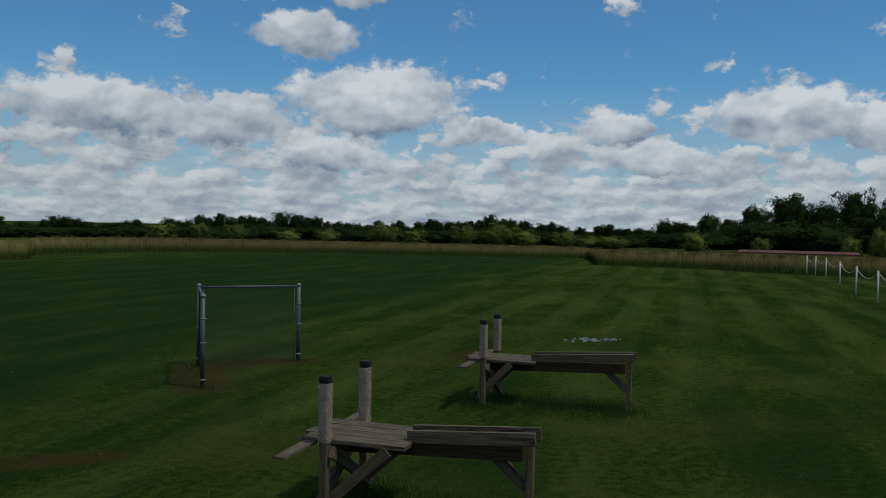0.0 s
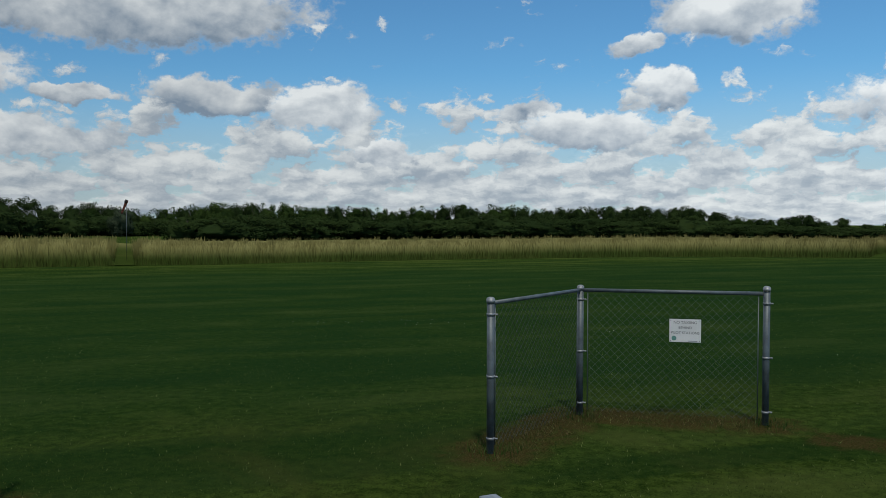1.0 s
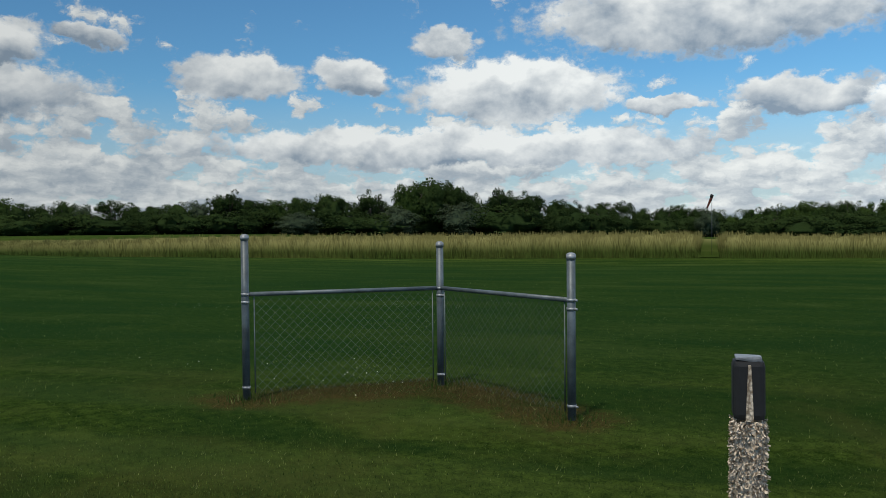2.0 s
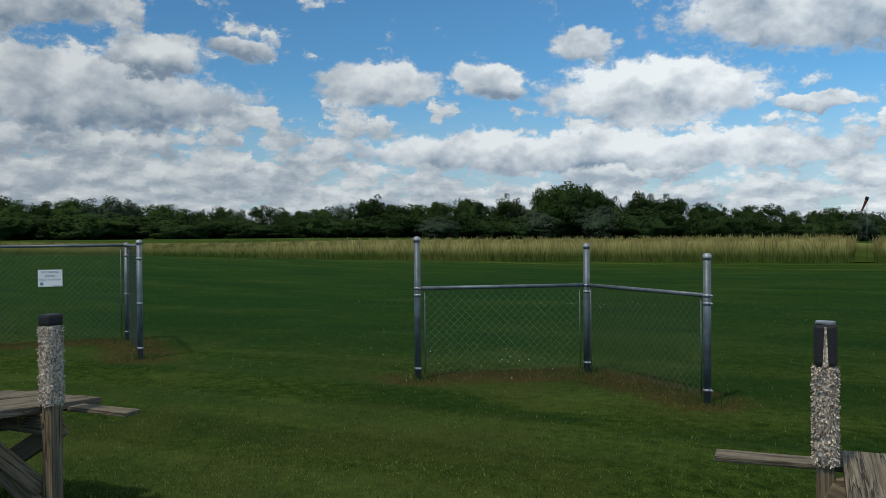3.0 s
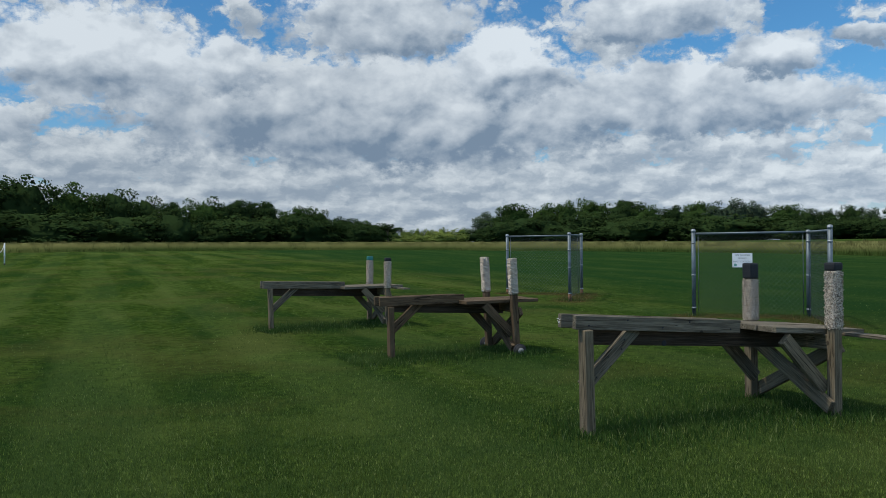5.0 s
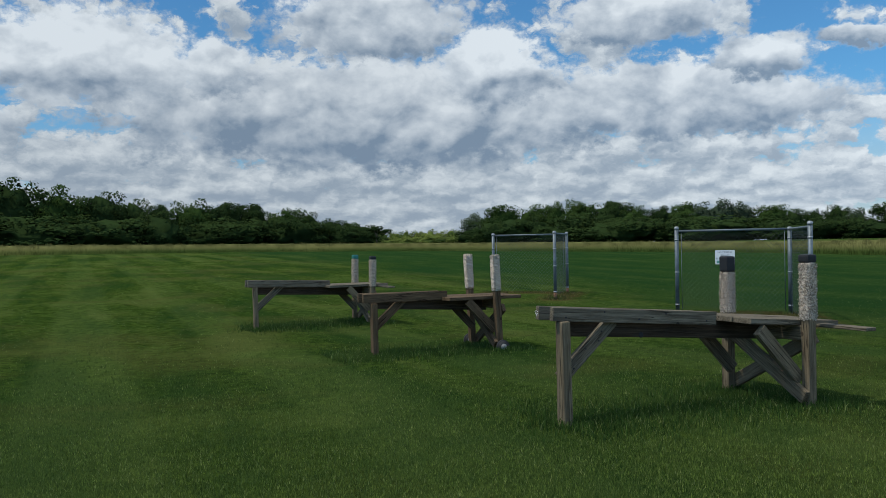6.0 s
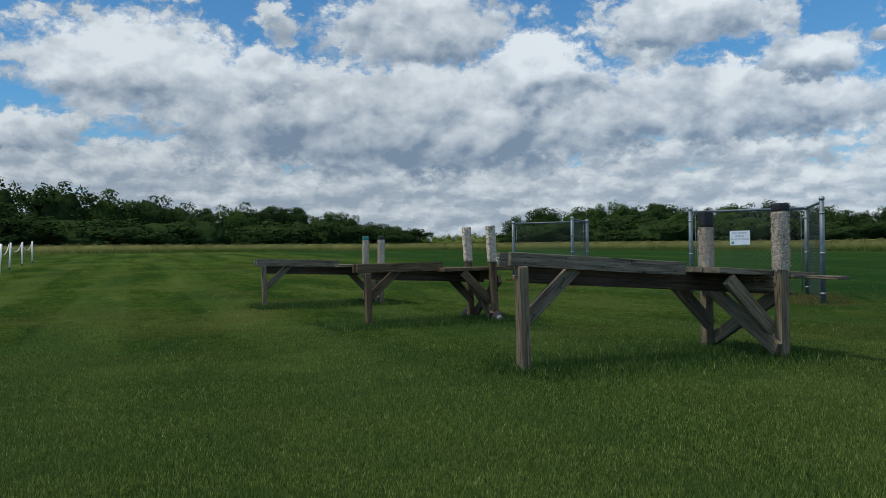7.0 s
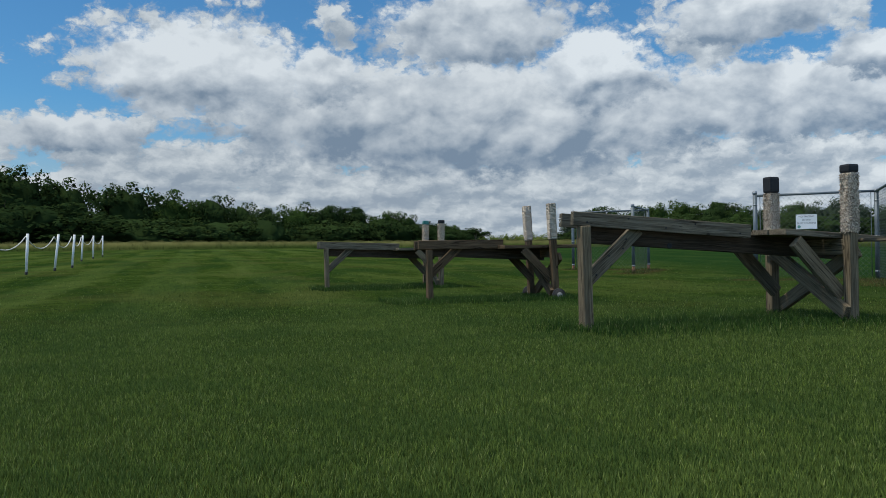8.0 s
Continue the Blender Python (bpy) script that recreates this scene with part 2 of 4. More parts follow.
black_tape = plain("black_tape", (0.008, 0.009, 0.011), 0.7, vary=0.3)
teal_tape = plain("teal_tape", (0.02, 0.16, 0.14), 0.45, vary=0.25)
silver_tape = plain("silver_tape", (0.22, 0.24, 0.27), 0.4, vary=0.3)
zinc = plain("galvanised_steel", (0.098, 0.122, 0.135), 0.5, 0.25, vary=0.22, scale=9.0)
zinc_bright = plain("galvanised_fitting", (0.26, 0.28, 0.30), 0.5, 0.4, vary=0.15)
wire_mat = plain("fence_wire", (0.062, 0.078, 0.076), 0.65, 0.2, vary=0.2)
rust = plain("rust", (0.14, 0.07, 0.035), 0.9, vary=0.3, scale=20)
white_paint = plain("white_paint", (0.72, 0.72, 0.70), 0.5, vary=0.06)
sign_white = plain("sign_board", (0.76, 0.77, 0.78), 0.45, vary=0.04)
print_grey = plain("sign_print", (0.13, 0.14, 0.15), 0.6, vary=0.1)
print_teal = plain("sign_emblem", (0.12, 0.30, 0.26), 0.6, vary=0.1)
rope_mat = plain("rope", (0.55, 0.54, 0.50), 0.9, vary=0.1, scale=40)
rubber = plain("rubber", (0.02, 0.02, 0.021), 0.85)
hub_mat = plain("wheel_hub", (0.22, 0.215, 0.20), 0.5, vary=0.15)
sock_mat = plain("windsock_cloth", (0.095, 0.024, 0.015), 0.9, vary=0.2)
sock_dark = plain("windsock_band", (0.02, 0.018, 0.02), 0.9, vary=0.2)
roof_red = plain("red_roof", (0.14, 0.042, 0.034), 0.8, vary=0.25)
bark = plain("bark", (0.075, 0.062, 0.05), 0.95, vary=0.3, scale=3.0, grain=0.6)
dead_wood = plain("dead_wood", (0.30, 0.28, 0.25), 0.95, vary=0.2)
lime = plain("white_residue", (0.33, 0.39, 0.42), 0.8, vary=0.2, scale=12)


def upward(t, b, share):
    """Shades upright blades mostly like the sward that they form."""
    g = t.nodes.new("ShaderNodeNewGeometry").outputs["Normal"]
    n = vmth(t, "ADD", vmth(t, "MULTIPLY", g, (1 - share,) * 3), (0.0, 0.0, share))
    t.links.new(N(t, "ShaderNodeVectorMath", op="NORMALIZE", inputs={0: n}).outputs[0], b.inputs["Normal"])


def thin(t, b, share):
    """Lets part of the light through a leaf or blade."""
    tr = N(t, "ShaderNodeBsdfTranslucent", inputs={0: b.inputs["Base Color"].links[0].from_socket})
    mx = N(t, "ShaderNodeMixShader", inputs={0: share, 1: b.outputs[0], 2: tr.outputs[0]})
    t.links.new(mx.outputs[0], t.nodes["Material Output"].inputs[0])


def leaf_material(name, a, b2):
    m, t, b, co = material(name, 0.65)
    isl = t.nodes.new("ShaderNodeNewGeometry").outputs["Random Per Island"]
    obr = t.nodes.new("ShaderNodeObjectInfo").outputs["Random"]
    big = mth(t, "ADD", mth(t, "MULTIPLY", noisy(t, co, 0.45, 3.0), 0.5), mth(t, "MULTIPLY", noisy(t, co, 11.0, 4.0, 0.65), 0.5))
    f = mth(t, "ADD", mth(t, "MULTIPLY", isl, 0.30), mth(t, "ADD", mth(t, "MULTIPLY", mth(t, "SUBTRACT", big, 0.15), 0.8), mth(t, "MULTIPLY", mth(t, "SUBTRACT", obr, 0.5), 0.4)), clamp=True)
    t.links.new(mixc(t, f, a, b2), b.inputs["Base Color"])
    b.inputs["Specular IOR Level"].default_value = 0.0
    # leaves lie roughly along the rounded surface of their own clump
    at_n = t.nodes.new("ShaderNodeAttribute")
    at_n.attribute_name = "outward"
    out = N(t, "ShaderNodeVectorTransform", inputs={0: at_n.outputs["Vector"]})
    out.vector_type, out.convert_from, out.convert_to = "NORMAL", "OBJECT", "WORLD"
    g = t.nodes.new("ShaderNodeNewGeometry").outputs["Normal"]
    n = vmth(t, "ADD", vmth(t, "MULTIPLY", g, (0.22,) * 3), vmth(t, "MULTIPLY", N(t, "ShaderNodeVectorMath", op="NORMALIZE", inputs={0: out.outputs[0]}).outputs[0], (0.78,) * 3))
    t.links.new(N(t, "ShaderNodeVectorMath", op="NORMALIZE", inputs={0: n}).outputs[0], b.inputs["Normal"])
    thin(t, b, 0.25)
    return m


leaf_dark = leaf_material("leaves_dark", (0.018, 0.034, 0.012), (0.045, 0.076, 0.023))
leaf_mid = leaf_material("leaves", (0.020, 0.042, 0.011), (0.064, 0.106, 0.028))
leaf_grey = leaf_material("leaves_grey", (0.036, 0.056, 0.034), (0.090, 0.120, 0.072))
# yellow-green leaves; the sun on the far bushes is put into this paler colour
leaf_sunlit = leaf_material("leaves_sunlit", (0.085, 0.125, 0.028), (0.190, 0.230, 0.060))

# ---- ground ----
UP_X, UP_Y = -math.sin(radians(125)), math.cos(radians(125))     # the way in which the field climbs


def ground_z(x, y):
    """Height of the ground: level round the stations, climbing gently on one side."""
    s = x * UP_X + y * UP_Y
    k = np.clip((s - 11.0) / 55.0, 0.0, 1.0)
    dip = 0.05 * np.exp(-((x + 7.9) ** 2 + (y + 4.0) ** 2) / 11.0)
    return 1.15 * (k * 0.75 + 0.25 * k * k * (3 - 2 * k)) * 0.95 - dip


def gz(x, y):
    return float(ground_z(x, y))


def mesh_from(name, verts, faces, uv=None):
    """A mesh from arrays: verts (n, 3), faces (m, 3) or (m, 4), uv per vertex."""
    me = bpy.data.meshes.new(name)
    verts, faces = np.asarray(verts, np.float32), np.asarray(faces, np.int32)
    k = faces.shape[1]
    me.vertices.add(len(verts))
    me.vertices.foreach_set("co", verts.ravel())
    me.loops.add(faces.size)
    me.loops.foreach_set("vertex_index", faces.ravel())
    me.polygons.add(len(faces))
    me.polygons.foreach_set("loop_start", np.arange(0, faces.size, k, dtype=np.int32))
    me.polygons.foreach_set("loop_total", np.full(len(faces), k, np.int32))
    if uv is not None:
        layer = me.uv_layers.new(name="UVMap")
        layer.data.foreach_set("uv", np.asarray(uv, np.float32)[faces.ravel()].ravel())
    me.update(calc_edges=True)
    return me


grass_mat, t, b, co = material("mown_grass", 0.95)
b.inputs["Specular IOR Level"].default_value = 0.0
fine_g = noisy(t, co, 55.0, 6.0, 0.7)
tuft = noisy(t, co, 9.0, 5.0, 0.62)
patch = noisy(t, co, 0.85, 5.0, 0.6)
broad = noisy(t, co, 0.09, 4.0, 0.55, 0.6)
# along and across the mower's way
run = vmth(t, "DOT_PRODUCT", co, (-0.82, -0.573, 0.0), 1)
rot = vmth(t, "DOT_PRODUCT", co, (-0.573, 0.82, 0.0), 1)
laid = N(t, "ShaderNodeCombineXYZ", inputs={0: mth(t, "MULTIPLY", run, 0.22), 1: rot}).outputs[0]
streak = noisy(t, laid, 0.75, 5.0, 0.62, 0.3)
stripes = mth(t, "SINE", mth(t, "ADD", mth(t, "MULTIPLY", rot, 3.7), mth(t, "MULTIPLY", noisy(t, laid, 0.10, 2.0), 4.0)))
# cloud shade painted into the sward: deeper green beyond the fences, ending towards the hay
cloud_shade = mth(t, "MULTIPLY", ramp01(t, mth(t, "ADD", rot, mth(t, "MULTIPLY", mth(t, "SUBTRACT", broad, 0.5), 7.0)), 5.5, 10.5), ramp01(t, rot, 40.0, 27.0))
cloud_shade = mth(t, "MINIMUM", mth(t, "MAXIMUM", cloud_shade, 0.0), 1.0)
g1 = mixc(t, ramp01(t, mth(t, "ADD", mth(t, "MULTIPLY", fine_g, 0.5), mth(t, "MULTIPLY", tuft, 0.5)), 0.34, 0.68), (0.0070, 0.0215, 0.0040), (0.066, 0.106, 0.0180))
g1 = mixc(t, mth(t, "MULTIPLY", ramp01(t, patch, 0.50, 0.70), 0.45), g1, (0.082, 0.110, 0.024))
g1 = mixc(t, mth(t, "MULTIPLY", ramp01(t, streak, 0.54, 0.40), 0.62), g1, (0.011, 0.034, 0.0085))
g1 = mixc(t, mth(t, "MULTIPLY", ramp01(t, streak, 0.54, 0.66), 0.45), g1, (0.090, 0.118, 0.029))
g1 = mixc(t, mth(t, "MULTIPLY", ramp01(t, stripes, -0.3, 0.5), mth(t, "MULTIPLY", ramp01(t, noisy(t, co, 0.05, 3.0), 0.33, 0.60), mth(t, "SUBTRACT", 0.22, mth(t, "MULTIPLY", cloud_shade, 0.18)))), g1, (0.112, 0.160, 0.044))
worn = mth(t, "MULTIPLY", ramp01(t, noisy(t, co, 0.42, 5.0, 0.62, 0.8), 0.46, 0.66), ramp01(t, rot, 10.0, 7.0))
g1 = mixc(t, mth(t, "MULTIPLY", mth(t, "MINIMUM", mth(t, "MAXIMUM", worn, 0.0), 1.0), 0.42), g1, (0.070, 0.074, 0.021))
# tint the sward where the cloud shade is painted
g1 = mixc(t, mth(t, "MULTIPLY", cloud_shade, mth(t, "ADD", 0.42, mth(t, "MULTIPLY", broad, 0.4))), g1, (0.012, 0.040, 0.0125))
# bare and dry ground where the stations are trodden and along the fence feet
STATIONS = {
    "a": ((3.96, 10.74), (4.66, 12.50), (6.21, 12.11)), "b": ((-1.607, 7.18), (-1.025, 8.74), (0.663, 8.735)),
    "c": ((-6.667, 3.512), (-6.138, 5.086), (-4.481, 4.99)), "d": ((-11.554, -0.05), (-11.282, 1.548), (-9.45, 1.44)),
    "e": ((-16.1, -3.56), (-16.0, -1.98), (-14.3, -2.12)),
}
dry = None
flat_co = vmth(t, "MULTIPLY", co, (1, 1, 0))
strips = [(s[k], s[k + 1], 0.55) for s in STATIONS.values() for k in (0, 1)] + [((1.2, 8.3), (1.8, 8.1), 0.38), ((8.9, 11.0), (9.3, 11.2), 0.45)]
for (wx, wy), (vx, vy), wr in strips:
    ln = math.hypot(vx - wx, vy - wy)
    rel = vmth(t, "SUBTRACT", flat_co, (wx, wy, 0))
    al = mth(t, "MINIMUM", mth(t, "MAXIMUM", vmth(t, "DOT_PRODUCT", rel, ((vx - wx) / ln, (vy - wy) / ln, 0), 1), 0.0), ln)
    foot = N(t, "ShaderNodeCombineXYZ", inputs={0: mth(t, "MULTIPLY", al, (vx - wx) / ln), 1: mth(t, "MULTIPLY", al, (vy - wy) / ln)}).outputs[0]
    one = ramp01(t, vmth(t, "LENGTH", vmth(t, "SUBTRACT", rel, foot), (0, 0, 0), 1), wr * 1.7, wr * 0.1)
    dry = one if dry is None else mth(t, "MAXIMUM", dry, one)
dry_n = noisy(t, co, 3.4, 6.0, 0.72, 0.8)
dry_f = ramp01(t, mth(t, "MULTIPLY", dry, dry_n), 0.24, 0.52)
g1 = mixc(t, mth(t, "MULTIPLY", dry_f, 0.66), g1, mixc(t, ramp01(t, fine_g, 0.4, 0.6), (0.036, 0.020, 0.008), (0.105, 0.066, 0.029)))
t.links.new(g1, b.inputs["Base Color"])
bump(t, b, mth(t, "ADD", fine_g, mth(t, "MULTIPLY", tuft, 1.5)), 0.9, 0.03)

radii = np.concatenate([[0.0], np.geomspace(0.6, 3800.0, 110)])
turns = 180
ang = np.linspace(0, 2 * math.pi, turns, endpoint=False)
gx, gy = (radii[1:, None] * np.cos(ang)).ravel(), (radii[1:, None] * np.sin(ang)).ravel()
gverts = np.vstack([[0, 0, 0], np.column_stack([gx, gy, ground_z(gx, gy)])])
gtris = [(0, 1 + i, 1 + (i + 1) % turns) for i in range(turns)]
for k in range(len(radii) - 2):
    a0, a1 = 1 + k * turns, 1 + (k + 1) * turns
    for i in range(turns):
        j = (i + 1) % turns
        gtris += [(a0 + i, a1 + i, a1 + j), (a0 + i, a1 + j, a0 + j)]
ground_me = mesh_from("ground", gverts, gtris)
ground_me.polygons.foreach_set("use_smooth", np.ones(len(ground_me.polygons), bool))
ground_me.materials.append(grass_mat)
tagged(new("ground", ground_me), "mown green lawn with dry worn patches by the fences", "ground", kind="structure")

# ---- small builders ----


def thing(name, m, label, category, group=""):
    """An empty at the thing's base."""
    e = new(name)
    e.empty_display_size = 0.2
    e.matrix_world = m
    return tagged(e, label, category, group)


def part(name, bm, mat, parent, label="", smooth=False):
    me = bpy.data.meshes.new(name)
    bm.to_mesh(me)
    bm.free()
    if smooth:
        for p in me.polygons:
            p.use_smooth = True
    me.materials.append(mat)
    ob = new(name, me)
    ob.parent = parent
    return tagged(ob, label)


def add_box(bm, size, m, bev=0.006, worn=0.0):
    """A sawn board: a box with rounded edges and slightly uneven corners."""
    r = bmesh.ops.create_cube(bm, size=1.0)
    vs = r["verts"]
    bmesh.ops.scale(bm, vec=size, verts=vs)
    if worn:
        for v in vs:
            v.co += Vector([random.uniform(-worn, worn) for _ in range(3)])
    if bev:
        es = list({e for v in vs for e in v.link_edges})
        out = bmesh.ops.bevel(bm, geom=es, offset=bev, segments=2, affect="EDGES", profile=0.6)
        vs = list({v for f in out["faces"] for v in f.verts} | {v for v in vs if v.is_valid})
    bmesh.ops.transform(bm, matrix=m, verts=vs)


def board(name, a, b2, w, h, mat, parent, label="", roll=0.0, bev=0.005):
    """A sawn board from a to b2 (its axis is its local x or, for mat 'upright', z)."""
    a, b2 = Vector(a), Vector(b2)
    d = b2 - a
    length = d.length
    q = d.to_track_quat("X", "Z").to_matrix().to_4x4() @ pose(0, 0, 0, roll)
    bm = bmesh.new()
    add_box(bm, (length, w, h), Matrix.Identity(4), bev, 0.002)
    ob = part(name, bm, mat, parent, label)
    ob.matrix_local = Matrix.Translation((a + b2) / 2) @ q
    return ob


def tube(bm, a, b2, r, seg=12, r2=None):
    a, b2 = Vector(a), Vector(b2)
    d = b2 - a
    m = Matrix.Translation((a + b2) / 2) @ d.to_track_quat("Z", "Y").to_matrix().to_4x4()
    bmesh.ops.create_cone(bm, cap_ends=True, segments=seg, radius1=r, radius2=r if r2 is None else r2, depth=d.length, matrix=m)


# ---- starting tables ----


def starting_table(m, label, mx, mz, planks=True, tapes=("black", "black"), tape_h=(0.10, 0.05), cover=carpet, leans=(0, 0), wheels=False, arm_len=1.78, half=0.375, tops=(1.02, 1.02), low_c=0.58, arm_y=0.06, arm_z=(0.603, 0.655), split=False, slim=1.0, knee=(0.21, 0.34), reach=0.47, marks=False, plat=(-0.28, 0.62), stagger=(0.0, 0.0, 0.0, 0.0), leg_at=None, rail_h=0.10, rail_x=0.56, wheel_z=0.075):
    """A wooden stand for model aircraft: a small plank top with two padded posts, and a narrow two-railed arm on one leg.
    Local x runs along the arm, y across; p_plus stands at +y."""
    e = thing("starting_table", m, label, "table", "starting tables in a row")
    mt = silver_x if mx is wood_x else mx      # boards that lie open to the weather
    # padded uprights
    for k, (sy, lean) in enumerate(zip((1, -1), leans)):
        tilt = pose(0, sy * half, 0, 0, lean, 0)
        bm = bmesh.new()
        add_box(bm, (0.067 * slim, 0.067 * slim, 0.93), Matrix.Translation((0, 0, 0.465)), 0.007, 0.002)
        p = part("post", bm, mz, e)
        p.matrix_local = tilt
        top = tops[k]
        kind, th = tapes[k], tape_h[k]
        bm = bmesh.new()
        shag = cover is carpet
        sw = (0.077 if shag else 0.084) * slim
        add_box(bm, (sw, sw, top - th - low_c), Matrix.Translation((0, 0, (top - th + low_c) / 2)), 0.016, 0.002)
        bmesh.ops.subdivide_edges(bm, edges=bm.edges[:], cuts=5, use_grid_fill=True)
        for v in bm.verts:
            v.co += Vector((random.uniform(-1, 1), random.uniform(-1, 1), random.uniform(-1, 1))) * 0.003
        if shag:                               # the pile: short drooping yarn ends
            for _ in range(int(3800 * (top - th - low_c) / 0.35)):
                side, s = random.randrange(4), random.uniform(-0.5, 0.5) * sw * 0.93
                nx, ny = ((1, 0), (0, 1), (-1, 0), (0, -1))[side]
                o = Vector((nx * sw / 2 - ny * s, ny * sw / 2 + nx * s, random.uniform(low_c + 0.002, top - th)))
                d = Vector((nx, ny, 0)) * random.uniform(0.1, 1.0) + Vector((random.uniform(-0.7, 0.7), random.uniform(-0.7, 0.7), random.uniform(-1.3, 0.3)))
                d = d.normalized() * random.uniform(0.007, 0.014)
                q = d.cross(Vector((random.uniform(-1, 1), random.uniform(-1, 1), random.uniform(-1, 1)))).normalized() * 0.0022
                vs = [bm.verts.new(o - q), bm.verts.new(o + q), bm.verts.new(o + d + q * 0.8), bm.verts.new(o + d - q * 0.8)]
                bm.faces.new(vs)
        part("sleeve", bm, cover, p, "looped beige carpet sleeve" if cover is carpet else "pale ribbed carpet sleeve", True)
        if kind:
            bm = bmesh.new()
            add_box(bm, (0.083 * slim, 0.083 * slim, th), Matrix.Translation((0, 0, top - th / 2)), 0.014, 0.001)
            part("tape", bm, {"black": black_tape, "teal": teal_tape}[kind], p, f"{kind} tape wrapped round the top")
        if marks and k == 0:
            bm = bmesh.new()
            tube(bm, (-0.03, 0, 0.90), (-0.062, 0.004, 0.903), 0.0025, 6)
            tube(bm, (-0.062, 0.004, 0.903), (-0.066, 0.004, 0.912), 0.0025, 6)
            part("hook", bm, zinc, p, "small steel hook")
        if split:                              # the tape does not meet: a wedge of carpet shows, under silver scraps
            bm = bmesh.new()
            w0, w1, x = 0.009, 0.003, 0.0405 * slim
            vs = [bm.verts.new(q) for q in ((x, -w0, top - th), (x, w0, top - th), (x, w1, top - 0.01), (x, -w1, top - 0.01), (x + 0.004, -w0, top - th), (x + 0.004, w0, top - th), (x + 0.004, w1, top - 0.01), (x + 0.004, -w1, top - 0.01))]
            for q in ((4, 5, 6, 7), (0, 4, 7, 3), (1, 2, 6, 5), (2, 3, 7, 6), (0, 1, 5, 4)):
                bm.faces.new([vs[n] for n in q])
            part("carpet_wedge", bm, cover, p)
            bm = bmesh.new()
            add_box(bm, (0.07 * slim, 0.07 * slim, 0.012), Matrix.Translation((0, 0, top + 0.003)), 0.005, 0.004)
            part("tape_scrap", bm, silver_tape, p, "silver tape scraps on top")
    # top of planks along the arm, between the uprights; it slopes with the arm
    ya = arm_y
    zi, zo = arm_z
    fall = (zo - zi) / (arm_len - rail_x)
    z_top = low_c - 0.004 if plat[1] < 0.5 else 0.583
    for i, y in enumerate((-0.2475, -0.0825, 0.0825, 0.2475)):
        x0 = plat[0] + (0.05, 0, 0.02, 0.0)[i]
        x1 = plat[1] + (0.02, 0.0, 0.015, 0.01)[i] + stagger[i]
        sl = fall if plat[1] < 0.5 else 0.0
        lift = 0.003 * (i % 2)
        board("plank", (x0, y * half / 0.375, z_top - 0.018 + lift + x0 * sl), (x1, y * half / 0.375, z_top - 0.018 + x1 * sl), 0.159 * half / 0.375, 0.036, mt, e)
    if planks:                                 # loose strip across, that sticks out on both sides
        board("crosspiece", (-0.13, -half - reach, 0.548 if plat[1] > 0.5 else 0.524), (-0.19, half + reach, 0.545 if plat[1] > 0.5 else 0.522), 0.10, 0.022, mt, e, "grey projecting strip")
    # cross members under the top
    board("bearer", (0.01, -half + 0.03, z_top - 0.086), (0.01, half - 0.03, z_top - 0.086), 0.04, 0.10, mx, e)
    # arm: two rails on a stringer
    gap = 0.09
    board("rail", (rail_x, ya + gap, zi), (arm_len, ya + gap, zo), 0.04, rail_h, mt, e)
    board("rail", (rail_x + 0.02, ya - gap, zi - 0.004), (arm_len - 0.008, ya - gap, zo - 0.004), 0.04, rail_h, mt, e)
    # the stringer's wood carries the shade of the rails in its colour
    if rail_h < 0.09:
        board("stringer", (-0.24, ya, 0.456), (arm_len - 0.10, ya, 0.589), 0.042, 0.12, shaded_x, e)
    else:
        board("stringer", (-0.02, ya, 0.475), (arm_len - 0.12, ya, 0.545), 0.042, 0.125, shaded_x, e)
    lx, ly = leg_at or (arm_len - 0.08, ya + 0.05)
    bm = bmesh.new()
    leg_h = zo - rail_h / 2 - 0.004
    add_box(bm, (0.057, 0.086, leg_h), Matrix.Translation((0, 0, leg_h / 2)), 0.007, 0.003)
    leg = part("leg", bm, mz, e)
    leg.matrix_local = pose(lx, ly, 0, 0, 0.6, 0)
    board("brace", (lx - 0.015, ya + 0.035, 0.275), (lx - 0.40, ya + 0.035, 0.612), 0.04, 0.085, mt, e)
    # knee braces and the cross between the uprights
    for y in (-half + 0.06, half - 0.06):
        board("brace", (0.02, y, knee[0]), (knee[1], y, z_top - 0.045), 0.04, 0.088, mx, e)
    board("cross_brace", (0.056, half + 0.02, 0.065), (0.056, -half, 0.50), 0.04, 0.09, mx, e)
    board("cross_brace", (-0.056, -half, 0.06), (-0.056, half, 0.46), 0.04, 0.09, mx, e)
    if marks:                                  # nail heads, a knot and a chalk scrawl
        rise_k = fall
        for sy, x_off in ((1, 0.0), (-1, 0.05)):
            for x in (0.62, 0.95, 1.16, 1.42, 1.70):
                y = ya + sy * (gap + 0.0195)
                z = zi + (x - rail_x) * rise_k + (0.022 if x in (0.95, 1.42) else -0.018)
                bm = bmesh.new()
                tube(bm, (x, y, z), (x, y + sy * 0.0025, z), 0.006, 8)
                part("nail_head", bm, rubber, e)
        for k, side in ((0.12, 0.012), (0.22, -0.018), (0.45, 0.02), (0.70, -0.02), (0.76, 0.016)):
            bm = bmesh.new()
            tube(bm, (lx - 0.015 - 0.385 * k, ya + 0.0575, 0.275 + 0.337 * k + side), (lx - 0.015 - 0.385 * k, ya + 0.0545, 0.275 + 0.337 * k + side), 0.006, 8)
            part("nail_head", bm, rubber, e)
        bm = bmesh.new()
        tube(bm, (1.08, ya + 0.02, 0.503), (1.08, ya + 0.0235, 0.503), 0.019, 12, 0.016)
        part("knot", bm, rubber, e, "dark round knot")
        bm = bmesh.new()
